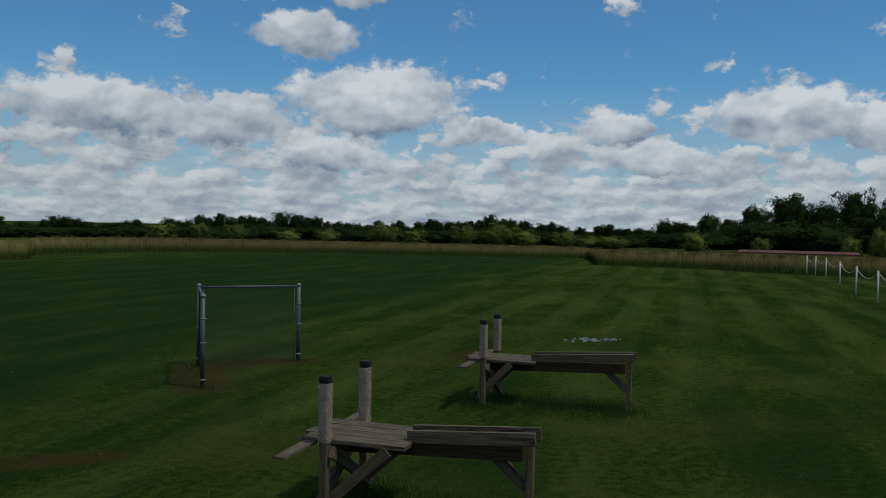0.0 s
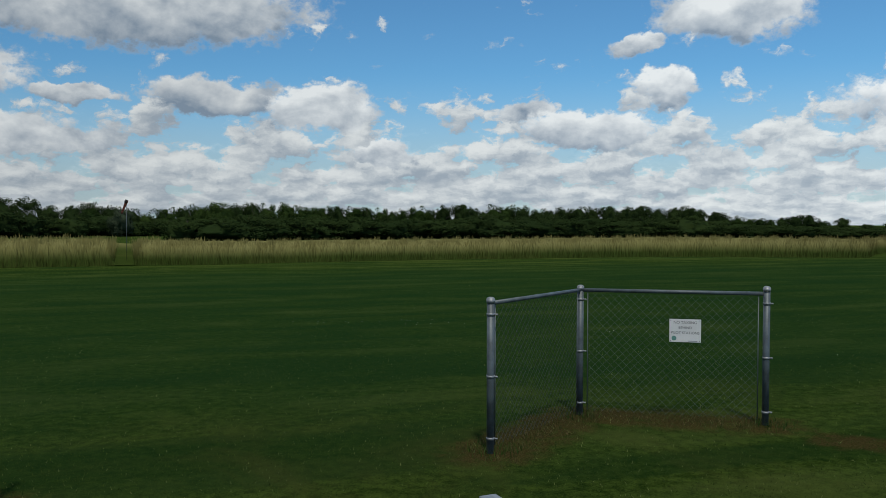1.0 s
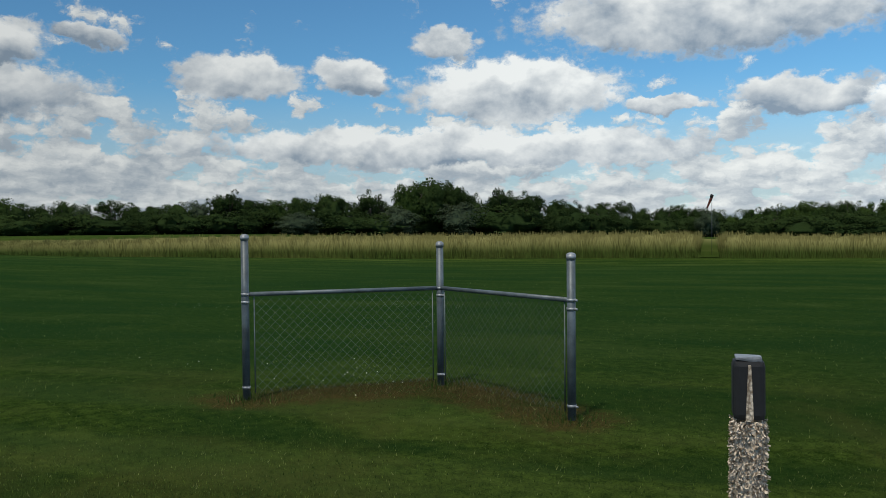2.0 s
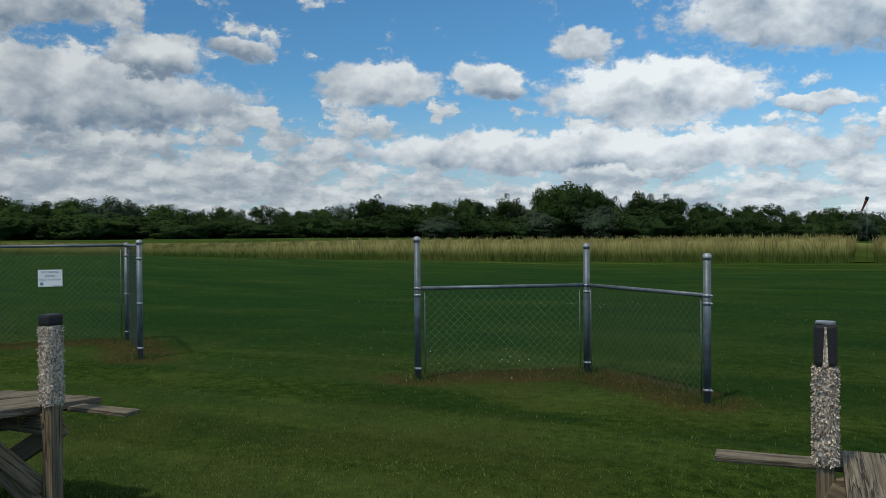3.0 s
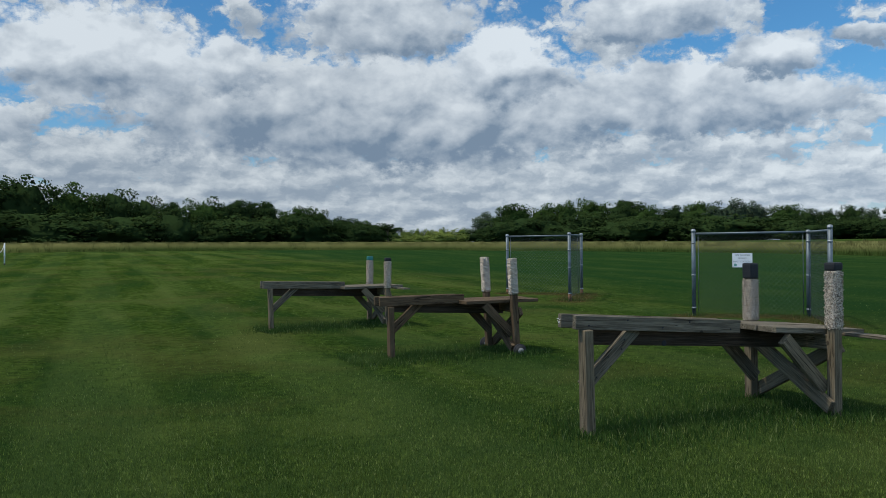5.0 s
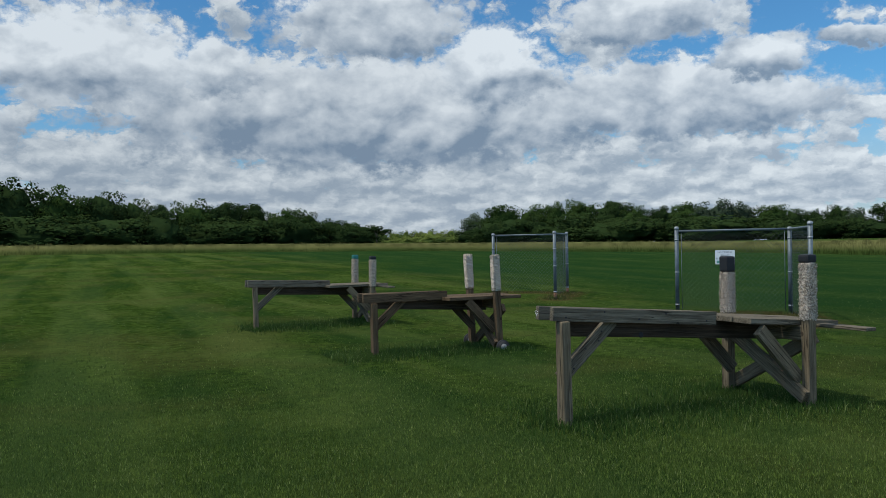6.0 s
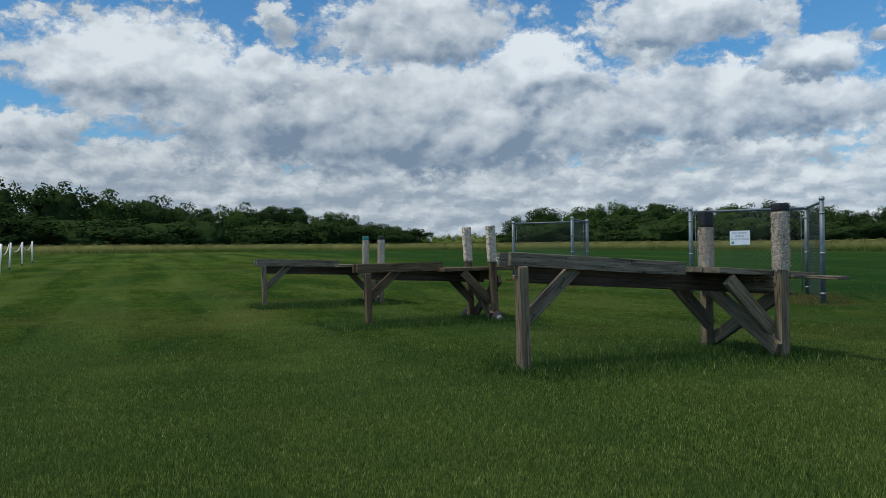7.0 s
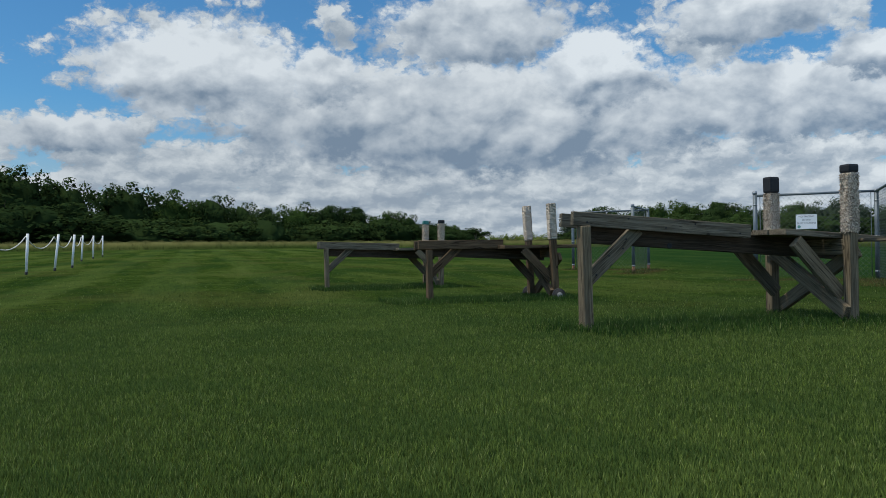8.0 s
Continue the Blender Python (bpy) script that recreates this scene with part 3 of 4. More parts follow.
        for y, z, a, ln in ((-0.012, 0.012, 5, 0.026), (-0.010, -0.006, -50, 0.018), (0.004, -0.008, 55, 0.018), (0.010, 0.010, 20, 0.012)):
            add_box(bm, (0.0015, ln, 0.003), pose(arm_len - 0.0055, ya - gap + y, zo + z - 0.006, a), 0)
        part("chalk_mark", bm, white_paint, e, "white chalk scrawl on the end grain")
    if wheels:
        for y in (-half - 0.075, half + 0.075):
            bm = bmesh.new()
            tube(bm, (0.0, y - 0.025, wheel_z), (0.0, y + 0.025, wheel_z), 0.074, 20)
            es = [ed for ed in bm.edges if len(ed.link_faces) == 2 and ed.calc_face_angle(0) > 1.0]
            bmesh.ops.bevel(bm, geom=es, offset=0.014, segments=3, affect="EDGES")
            w = part("wheel", bm, rubber, e, "small black rubber wheel", True)
            bm = bmesh.new()
            tube(bm, (0.0, y - 0.031, wheel_z), (0.0, y + 0.031, wheel_z), 0.034, 16)
            part("hub", bm, hub_mat, w, "pale plastic hub", True)
    return e


def at(x, y, yaw):
    return pose(x, y, gz(x, y), 0, 0, yaw)


starting_table(at(-4.248, 0.023, -54.3), "grey weathered wooden stand with two carpeted posts on grass", wood_x, wood_z, tape_h=(0.055, 0.115), half=0.367, tops=(1.0, 0.985), low_c=0.57, arm_len=1.79, arm_y=-0.005, arm_z=(0.587, 0.677), marks=True,
               plat=(-0.33, 0.44), stagger=(-0.16, -0.10, 0.0, 0.0), leg_at=(1.715, 0.10), rail_h=0.086, rail_x=0.535, reach=0.32, knee=(0.17, 0.37))
starting_table(at(-7.285, -2.416, -54.2), "brown wooden stand on small wheels with pale carpeted posts", brown_x, brown_z, planks=False, tapes=("", ""), tape_h=(0, 0), cover=pale_carpet, leans=(2.4, 2.4), wheels=True, half=0.326, tops=(1.027, 1.034), low_c=0.64, arm_len=1.449, arm_y=-0.02, arm_z=(0.60, 0.60),
               plat=(-0.30, 0.55), leg_at=(1.336, 0.10), rail_h=0.095, rail_x=0.498, wheel_z=0.045)
starting_table(at(-10.145, -4.696, -51.3), "grey wooden stand with one teal taped post", wood_x, wood_z, tapes=("black", "teal"), tape_h=(0.05, 0.06), leans=(-1.3, -1.3), half=0.353, tops=(0.99, 1.007), low_c=0.55, arm_len=1.757, arm_y=0.022, arm_z=(0.60, 0.642), leg_at=(1.65, 0.12), reach=0.3)
starting_table(at(2.98, 5.673, -58.1), "grey wooden stand with black capped carpet posts", wood_x, wood_z, tape_h=(0.06, 0.06), tops=(1.095, 1.085), low_c=0.57, arm_len=1.60, knee=(0.10, 0.50), arm_y=-0.01, arm_z=(0.61, 0.685))
starting_table(at(6.687, 7.964, -58.1), "darker grey wooden stand with black capped carpet posts", wood_x, wood_z, tape_h=(0.06, 0.06), half=0.338, tops=(1.10, 1.09), low_c=0.61, arm_len=1.86, arm_y=-0.05, arm_z=(0.62, 0.70))
starting_table(at(-1.116, 2.662, -52), "grey weathered wooden stand whose posts have deep black tape", wood_x, wood_z, tape_h=(0.14, 0.14), half=0.41, tops=(1.05, 1.05), low_c=0.585, split=True, slim=0.85, reach=0.36)

# ---- chain-link pilot stations ----


def fence_post(parent, x, y, h, bands, rusty=False):
    bm = bmesh.new()
    tube(bm, (x, y, -0.05), (x, y, h), 0.0305, 18)
    p = part("post", bm, zinc, parent, "", True)
    bm = bmesh.new()
    tube(bm, (x, y, h - 0.03), (x, y, h + 0.004), 0.0345, 18)
    bmesh.ops.create_uvsphere(bm, u_segments=16, v_segments=8, radius=0.0345, matrix=Matrix.LocRotScale((x, y, h + 0.002), None, (1, 1, 0.55)))
    part("cap", bm, zinc_bright, p, "domed metal cap", True)
    if rusty:
        bm = bmesh.new()
        tube(bm, (x, y, -0.04), (x, y, 0.11), 0.033, 18, 0.0315)
        part("foot", bm, rust, p, "rusty brown foot", True)
    for z in bands:
        bm = bmesh.new()
        tube(bm, (x, y, z - 0.011), (x, y, z + 0.011), 0.0335, 18)
        tube(bm, (x + 0.03, y, z), (x + 0.058, y, z), 0.008, 8)
        part("clamp", bm, zinc_bright, p, "bright clamp band", True)
    return p


def fence_panel(parent, a, b2, top, low=0.05, sign_at=None):
    """Rail, tension bars and woven wire between two posts."""
    a, b2 = Vector((*a, 0)), Vector((*b2, 0))
    d = (b2 - a)
    length = d.length
    u = d / length
    bm = bmesh.new()
    tube(bm, a + u * 0.03 + Vector((0, 0, top)), b2 - u * 0.03 + Vector((0, 0, top)), 0.018, 12)
    part("rail", bm, zinc, parent, "", True)
    for s in (0.07, length - 0.07):
        bm = bmesh.new()
        tube(bm, a + u * s + Vector((0, 0, low)), a + u * s + Vector((0, 0, top - 0.02)), 0.005, 6)
        part("tension_bar", bm, zinc, parent, "", True)
    bm = bmesh.new()
    s0, s1, z0, z1, pitch = 0.07, length - 0.07, low, top - 0.02, 0.074
    side = Vector((-u.y, u.x, 0))
    for sgn in (1, -1):
        n = int((s1 - s0 + z1 - z0) / pitch) + 2
        for i in range(n):
            c = i * pitch                              # wires lie where run + sgn * rise = c
            if sgn > 0:
                p0, p1 = (s0 + c, z0), (s0 + c - (z1 - z0), z1)
            else:
                p0, p1 = (s1 - c, z0), (s1 - c + (z1 - z0), z1)
            (xa, za), (xb, zb) = p0, p1
            t0, t1 = 0.0, 1.0
            for lo_b in (s0, s1):
                if (xa - lo_b) * (xb - lo_b) < 0:
                    tc = (lo_b - xa) / (xb - xa)
                    inside_a = s0 <= xa <= s1
                    if inside_a:
                        t1 = min(t1, tc)
                    else:
                        t0 = max(t0, tc) if (xb < xa) == (lo_b == s1) else t0
                        t1 = t1
            xm0, xm1 = xa + (xb - xa) * t0, xa + (xb - xa) * t1
            xm0, xm1 = min(max(xm0, s0), s1), min(max(xm1, s0), s1)
            zm0, zm1 = za + (xm0 - xa) / (xb - xa) * (zb - za), za + (xm1 - xa) / (xb - xa) * (zb - za)
            if abs(xm1 - xm0) < 0.02:
                continue
            off = side * 0.003 * sgn
            tube(bm, a + u * xm0 + off + Vector((0, 0, zm0)), a + u * xm1 + off + Vector((0, 0, zm1)), 0.0013, 3)
    part("wire_mesh", bm, wire_mat, parent, "diamond woven fence wire")


def pilot_station(corners, tops, rail, label, bands=(0.12, 0.62, 0.95), rusty=False):
    (x0, y0), (x1, y1), (x2, y2) = corners
    base = gz(x1, y1)
    e = thing("chain_link_fence", pose(x1, y1, base), label, "fence", "chain-link pilot stations")
    loc = [(x - x1, y - y1) for x, y in corners]
    for (x, y), h in zip(loc, tops):
        fence_post(e, x, y, h, bands, rusty)
    fence_panel(e, loc[0], loc[1], rail)
    fence_panel(e, loc[1], loc[2], rail)
    return e


pilot_station(STATIONS["a"], (1.27, 1.28, 1.27), 1.24, "galvanised chain-link corner fence on grass")
pilot_station(STATIONS["b"], (1.24, 1.24, 1.26), 1.21, "galvanised chain-link corner fence carrying a white notice", (0.12, 0.62, 1.12))
pilot_station(STATIONS["c"], (1.32, 1.24, 1.17), 0.853, "galvanised corner fence with posts taller than its rail", (0.10, 0.79, 0.853))
pilot_station(STATIONS["d"], (1.31, 1.27, 1.31), 1.255, "galvanised chain-link corner fence carrying a white notice", (0.12, 0.62, 1.12))
pilot_station(STATIONS["e"], (1.27, 1.27, 1.27), 1.24, "galvanised chain-link corner fence with rusty feet", rusty=True)


def text_part(name, words, size, m, mat, parent):
    cu = bpy.data.curves.new(name, "FONT")
    cu.body, cu.size, cu.align_x, cu.align_y = words, size, "CENTER", "CENTER"
    cu.extrude = 0.0006
    tmp = bpy.data.objects.new(name, cu)
    scene.collection.objects.link(tmp)
    me = bpy.data.meshes.new_from_object(tmp.evaluated_get(bpy.context.evaluated_depsgraph_get()))
    bpy.data.objects.remove(tmp)
    me.materials.clear()
    me.materials.append(mat)
    ob = new(name, me)
    ob.parent = parent
    ob.matrix_local = m
    return ob


def notice(a, b2, frac, z, eye_side, w=0.285, h=0.215):
    """A white board wired to a fence panel from a to b2, facing the pilots."""
    a, b2 = Vector((*a, 0)), Vector((*b2, 0))
    u = (b2 - a).normalized()
    nrm = Vector((u.y, -u.x, 0))
    if nrm.dot(Vector((*eye_side, 0)) - a) < 0:
        nrm = -nrm
    c = a + (b2 - a) * frac + nrm * 0.018 + Vector((0, 0, z))
    right = Vector((0, 0, 1)).cross(nrm)
    m = Matrix((right, Vector((0, 0, 1)), nrm)).transposed().to_4x4()
    e = thing("notice", Matrix.Translation(c) @ m, "white notice with grey capitals wired to a fence", "sign", "fence notices")
    bm = bmesh.new()
    add_box(bm, (w, h, 0.004), Matrix.Identity(4), 0.0012)
    part("board", bm, sign_white, e)
    for k, (words, sz) in enumerate((("NO TAXIING", 0.036), ("BEHIND", 0.034), ("PILOT STATIONS", 0.034))):
        text_part("lettering", words, sz, pose(0, 0.075 - k * 0.048, 0.0025), print_grey, e)
    bm = bmesh.new()
    bmesh.ops.create_circle(bm, cap_ends=True, segments=20, radius=0.022, matrix=pose(-0.10, -0.072, 0.003))
    part("emblem", bm, print_teal, e)
    bm = bmesh.new()
    add_box(bm, (0.08, 0.004, 0.001), pose(0.07, -0.096, 0.003), 0)
    part("small_print", bm, print_grey, e)
    bm = bmesh.new()
    for sx_, sy_ in ((-1, 1), (1, 1), (-1, -1), (1, -1)):
        tube(bm, (sx_ * (w / 2 - 0.012), sy_ * (h / 2 - 0.012), -0.018), (sx_ * (w / 2 - 0.012), sy_ * (h / 2 - 0.012), 0.005), 0.004, 8)
    part("tie", bm, zinc, e)


notice(STATIONS["b"][1], STATIONS["b"][2], 0.576, 0.85, (0, 0))
notice(STATIONS["d"][0], STATIONS["d"][1], 0.437, 0.845, (0, 0))

# ---- white posts with a sagging rope ----


def rope_line(spots, h, group, leans):
    for i, (x, y) in enumerate(spots):
        z = gz(x, y)
        e = thing("rope_post", pose(x, y, z, -leans[i], 0, 20), "thin white painted post in the lawn", "post", group)
        bm = bmesh.new()
        tube(bm, (0, 0, -0.05), (0, 0, h), 0.029, 12)
        part("shaft", bm, white_paint, e, "", True)
        bm = bmesh.new()
        tube(bm, (0, 0, -0.05), (0, 0, 0.07), 0.031, 12)
        part("foot", bm, rubber, e, "black foot", True)
        if i + 1 < len(spots):
            x2, y2 = spots[i + 1]
            p0, p1 = Vector((x, y, z + h - 0.06)), Vector((x2, y2, gz(x2, y2) + h - 0.06))
            bm = bmesh.new()
            pts = [p0.lerp(p1, k / 10) - Vector((0, 0, 0.28 * 4 * (k / 10) * (1 - k / 10))) for k in range(11)]
            for q0, q1 in zip(pts, pts[1:]):
                tube(bm, q0, q1, 0.012, 6)
            me = bpy.data.meshes.new("rope")
            bm.to_mesh(me)
            bm.free()
            me.materials.append(rope_mat)
            tagged(new("rope", me), "pale rope sagging between two white posts", "rope", group + " ropes")


rope_line([(-8.7, -12.0), (-12.7, -15.0), (-14.7, -16.1), (-16.5, -17.2), (-21.8, -21.6), (-24.9, -23.8), (-27.9, -25.9)], 0.9, "rope posts by the woods", (3.0, 3.0, 7.0, 5.0, 4.0, 2.0, 1.0))
rope_line([(bearing(a, d) + Vector((-0.75, -0.06, 0))).to_tuple()[:2] for a, d in ((-68.8, 26.5), (-66.9, 30.9), (-65.7, 34.7), (-64.8, 40.7), (-64.0, 47.0), (-63.4, 49.3), (-62.9, 50.6))], 1.12, "rope posts by the far shed", (0.0, 0.5, 0.0, 1.0, 0.5, 0.0, 0.0))

# ---- windsock, shed, white residue ----
wp = bearing(34.6, 44)
e = thing("windsock", pose(wp.x, wp.y, gz(wp.x, wp.y)), "limp dark red windsock on a thin pole in tall grass", "windsock")
bm = bmesh.new()
tube(bm, (0, 0, 0), (0, 0, 2.95), 0.012, 8)
part("pole", bm, zinc, e, "", True)
bm = bmesh.new()
for k in range(5):
    a0, a1 = k / 5, (k + 1) / 5
    tube(bm, (0.02 - 0.22 * a0, -0.1 * a0, 2.92 - 0.60 * a0), (0.02 - 0.22 * a1, -0.1 * a1, 2.92 - 0.60 * a1), 0.075 - 0.035 * a0, 10, 0.075 - 0.035 * a1)
sock = part("sock", bm, sock_mat, e, "limp red cloth sock", True)
bm = bmesh.new()
tube(bm, (0.03, 0, 2.98), (-0.02, -0.02, 2.84), 0.080, 12)
part("band", bm, sock_dark, sock, "", True)

shed_a, shed_b = bearing(-58.6, 70), bearing(-65.6, 70)
mid_s = (shed_a + shed_b) / 2
along_s = shed_b - shed_a
e = thing("shed", Matrix.Translation(mid_s) @ pose(0, 0, 0, 0, 0, math.degrees(math.atan2(along_s.y, along_s.x))), "long low shed with a red roof behind grass", "shed")
L = along_s.length
bm = bmesh.new()
add_box(bm, (L - 0.3, 2.4, 0.86), Matrix.Translation((0, 0, 0.43)), 0.01)
part("wall", bm, white_paint, e)
bm = bmesh.new()
prof = [(-1.5, 0.86), (0, 1.02), (1.5, 0.86), (1.5, 0.80), (0, 0.96), (-1.5, 0.80)]
ends = [[bm.verts.new((sx_ * L / 2, y, z)) for y, z in prof] for sx_ in (-1, 1)]
for k in range(6):
    bm.faces.new((ends[0][k], ends[0][(k + 1) % 6], ends[1][(k + 1) % 6], ends[1][k]))
for q in ends:
    bm.faces.new((q[0], q[1], q[4], q[5]))
    bm.faces.new((q[1], q[2], q[3], q[4]))
bmesh.ops.recalc_face_normals(bm, faces=bm.faces)
part("roof", bm, roof_red, e, "faded red roof with a pale edge")

random.seed(5)
for cx, cy, rad in ((12.45, 11.3, 0.42), (12.95, 11.05, 0.22)):
    bm = bmesh.new()
    for k in range(26):
        px, py = cx + random.gauss(0, rad * 0.45), cy + random.gauss(0, rad * 0.30)
        n_s = 9
        ring = [bm.verts.new((px + rad * random.uniform(0.03, 0.13) * math.cos(6.283 * i / n_s), py + rad * random.uniform(0.03, 0.10) * math.sin(6.283 * i / n_s), gz(px, py) + 0.012 + 0.0006 * k)) for i in range(n_s)]
        bm.faces.new(ring)
        low_r = [bm.verts.new((v.co.x, v.co.y, gz(px, py))) for v in ring]
        for i in range(n_s):
            bm.faces.new((ring[i], low_r[i], low_r[(i + 1) % n_s], ring[(i + 1) % n_s]))
    me = bpy.data.meshes.new("white_residue")
    bm.to_mesh(me)
    bm.free()
    me.materials.append(lime)
    tagged(new("white_residue", me), "scattered white flakes lying on the lawn", "debris", kind="stuff")

# ---- trees ----
# skyline: bearing and height in degrees, as seen from the tables
LINE_W = [(-75, 3.0), (-67, 2.85), (-63, 2.6), (-60, 2.5), (-58.3, 1.2), (-56.9, 1.15), (-55.7, 0.5), (-54.8, 0.95), (-53, 0.25), (-47, 0.35), (-42.6, 0.85), (-38, 0.5), (-31, 0.63), (-26.5, 0.72),
          (-20, 0.3), (-16, 0.05), (-11, 0.1), (-9, 0.45), (-5, 0.45), (-2.4, 1.15), (0, 1.2), (6, 1.25), (13, 1.45), (18, 1.15), (21, 1.35), (29.4, 1.5), (31.5, 1.3)]
LINE_E = [(33.2, 0.7), (35, 1.3), (37.3, 1.65), (38.8, 1.3), (42, 1.9), (45, 2.3), (48.4, 2.75), (50, 2.1), (51.2, 2.7), (53, 2.9), (55.6, 1.9), (57.2, 2.6), (58.6, 1.8), (60, 2.6), (63, 2.2), (66.6, 2.7),
          (70, 2.2), (75, 2.0), (78.5, 1.95), (84.4, 2.65), (88, 2.65), (92, 2.9), (98, 2.9), (99.6, 2.3), (100.2, 1.25), (105, 1.1), (106.6, 1.3), (108, 1.7), (110.5, 2.75),
          (114, 3.3), (119, 3.4), (124, 3.8), (128, 4.4), (132, 5.2), (136, 6.0), (145, 6.5)]
LINE = LINE_W + LINE_E
DIST = [(-75, 130), (-58.5, 130), (-58, 200), (-14, 210), (-8, 200), (-3, 190), (20, 170), (33, 140), (45, 125), (80, 140), (99.5, 170), (100, 330), (106.5, 330), (108, 210), (126, 190), (138, 150), (146, 140)]


def skyline(az):
    return float(np.interp(az, [p[0] for p in LINE], [p[1] for p in LINE]))


def far(az):
    return float(np.interp(az, [p[0] for p in DIST], [p[1] for p in DIST]))


def leaf_tris(c, d, s, rng):
    """One small bent-away triangle a leaf at the places c, lying roughly across the way d."""
    n = len(c)
    u = np.cross(d, rng.normal(size=(n, 3)))
    u /= np.linalg.norm(u, axis=1)[:, None] + 1e-9
    w = np.cross(u, d + rng.normal(size=(n, 3)) * 0.6)
    w /= np.linalg.norm(w, axis=1)[:, None] + 1e-9
    s = s[:, None]
    return np.stack([c - u * s * 0.8, c + u * s * 0.8, c + w * s * 1.3], 1).reshape(-1, 3)


def crown_mesh(name, seed, leaves, clumps, mat, open_=False, skirt=0.0):
    """A crown 1 m high and 1 m wide: rounded clumps of small leaves over a dark uneven heart, or over bare limbs when open."""
    rng = np.random.default_rng(seed)
    d0 = rng.normal(size=(clumps, 3))
    d0[:, 2] += 0.25
    d0 /= np.linalg.norm(d0, axis=1)[:, None]
    lob = 1 + 0.14 * np.sin(3 * np.arctan2(d0[:, 1], d0[:, 0]) + seed) + rng.normal(0, 0.09, clumps)
    reach = rng.uniform(0.40, 1.0, clumps) if open_ else rng.uniform(0.70, 0.98, clumps)
    cz = 0.5 + skirt / 2
    cs = np.column_stack([d0[:, 0] * 0.44 * lob * reach, d0[:, 1] * 0.44 * lob * reach, cz + d0[:, 2] * (0.43 - skirt / 2) * reach * (1 + 0.6 * (lob - 1))])
    rad = rng.uniform(0.075, 0.15, clumps) * (0.85 if open_ else 1.0)
    k = rng.choice(clumps, leaves, p=rad ** 2 / np.sum(rad ** 2))
    g = rng.normal(size=(leaves, 3))
    g[:, 2] += 0.3
    g /= np.linalg.norm(g, axis=1)[:, None]
    c = cs[k] + g * (rad[k] * rng.uniform(0.62, 1.06, leaves))[:, None] * np.array([1.0, 1.0, 0.72])
    c[:, 2] = np.clip(c[:, 2], 0.0, 1.03)
    V = leaf_tris(c, g + 0.25 * d0[k], rng.uniform(0.013, 0.027, leaves), rng)
    out = np.repeat(0.7 * g + 0.45 * d0[k], 3, axis=0)
    F = np.arange(leaves * 3).reshape(-1, 3)
    if not open_:
        bm = bmesh.new()
        bmesh.ops.create_icosphere(bm, subdivisions=3, radius=1.0)
        bm.verts.index_update()
        body = np.array([v.co[:] for v in bm.verts])
        tri = np.array([[v.index for v in fc.verts] for fc in bm.faces])
        bm.free()
        near = np.max(body @ d0.T - 0.06 * rng.uniform(0, 1, clumps), axis=1)
        size = 0.56 + 1.1 * (near - 0.90) + rng.normal(0, 0.085, len(body))
        F = np.vstack([F, tri + len(V)])
        out = np.vstack([out, body + rng.normal(0, 0.45, body.shape)])
        body = np.column_stack([body[:, 0] * 0.46 * size, body[:, 1] * 0.46 * size, np.clip(cz + body[:, 2] * (0.5 - skirt / 2) * size, 0.0, 1.0)])
        V = np.vstack([V, body])
    me = mesh_from(name, V, F)
    me.attributes.new("outward", "FLOAT_VECTOR", "POINT").data.foreach_set("vector", out.astype(np.float32).ravel())
    me.materials.append(mat)
    return me


def trunk_mesh(name, seed, limbs, mat, lean=0.0):
    """A tapered trunk with forking limbs, 1 m high."""
    rng = random.Random(seed)
    bm = bmesh.new()
    tip = Vector((lean, 0.02, 0.55))
    tube(bm, (0, 0, -0.03), tip * 0.5, 0.034, 8, 0.026)
    tube(bm, tip * 0.5, tip, 0.026, 8, 0.018)
    for k in range(limbs):
        st = tip * rng.uniform(0.45, 1.0)
        a = rng.uniform(0, 6.283)
        en = st + Vector((math.cos(a) * rng.uniform(0.15, 0.34), math.sin(a) * rng.uniform(0.15, 0.34), rng.uniform(0.15, 0.36)))
        tube(bm, st, en, 0.013, 6, 0.005)
        for j in range(2):
            m2 = st.lerp(en, rng.uniform(0.5, 0.9))
            tube(bm, m2, m2 + Vector((rng.uniform(-0.13, 0.13), rng.uniform(-0.13, 0.13), rng.uniform(0.04, 0.14))), 0.006, 5, 0.002)
    me = bpy.data.meshes.new(name)
    bm.to_mesh(me)
    bm.free()
    me.materials.append(mat)
    return me


TRUNKS = [trunk_mesh("trunk", s, 6, bark, ln) for s, ln in ((1, 0.0), (2, 0.04), (3, -0.05))]
CROWNS = {
    "dark": [crown_mesh("crown", 10 + s, 4600, 64, leaf_dark) for s in range(4)],
    "mid": [crown_mesh("crown", 20 + s, 4600, 64, leaf_mid) for s in range(4)],
    "grey": [crown_mesh("crown", 30 + s, 4200, 60, leaf_grey) for s in range(2)],
    "bright": [crown_mesh("crown", 40 + s, 2400, 44, leaf_sunlit) for s in range(3)],
    "open": [crown_mesh("crown", 50 + s, 4200, 60, leaf_dark, True, 0.22) for s in range(3)],
    "bush": [crown_mesh("crown", 60 + s, 2200, 40, leaf_dark) for s in range(3)],
}
LABELS = {"dark": "dark green leafy tree in the far woods", "mid": "mid-green leafy tree at the wood's edge", "grey": "grey-green willowy tree at the wood's edge",
          "bright": "sunlit yellow-green bush before the woods", "open": "open-crowned tree with gaps against the sky", "bush": "dark green bush under the trees"}
GROUPS = {"bright": "bright bushes", "bush": "dark bushes"}
rt = random.Random(77)


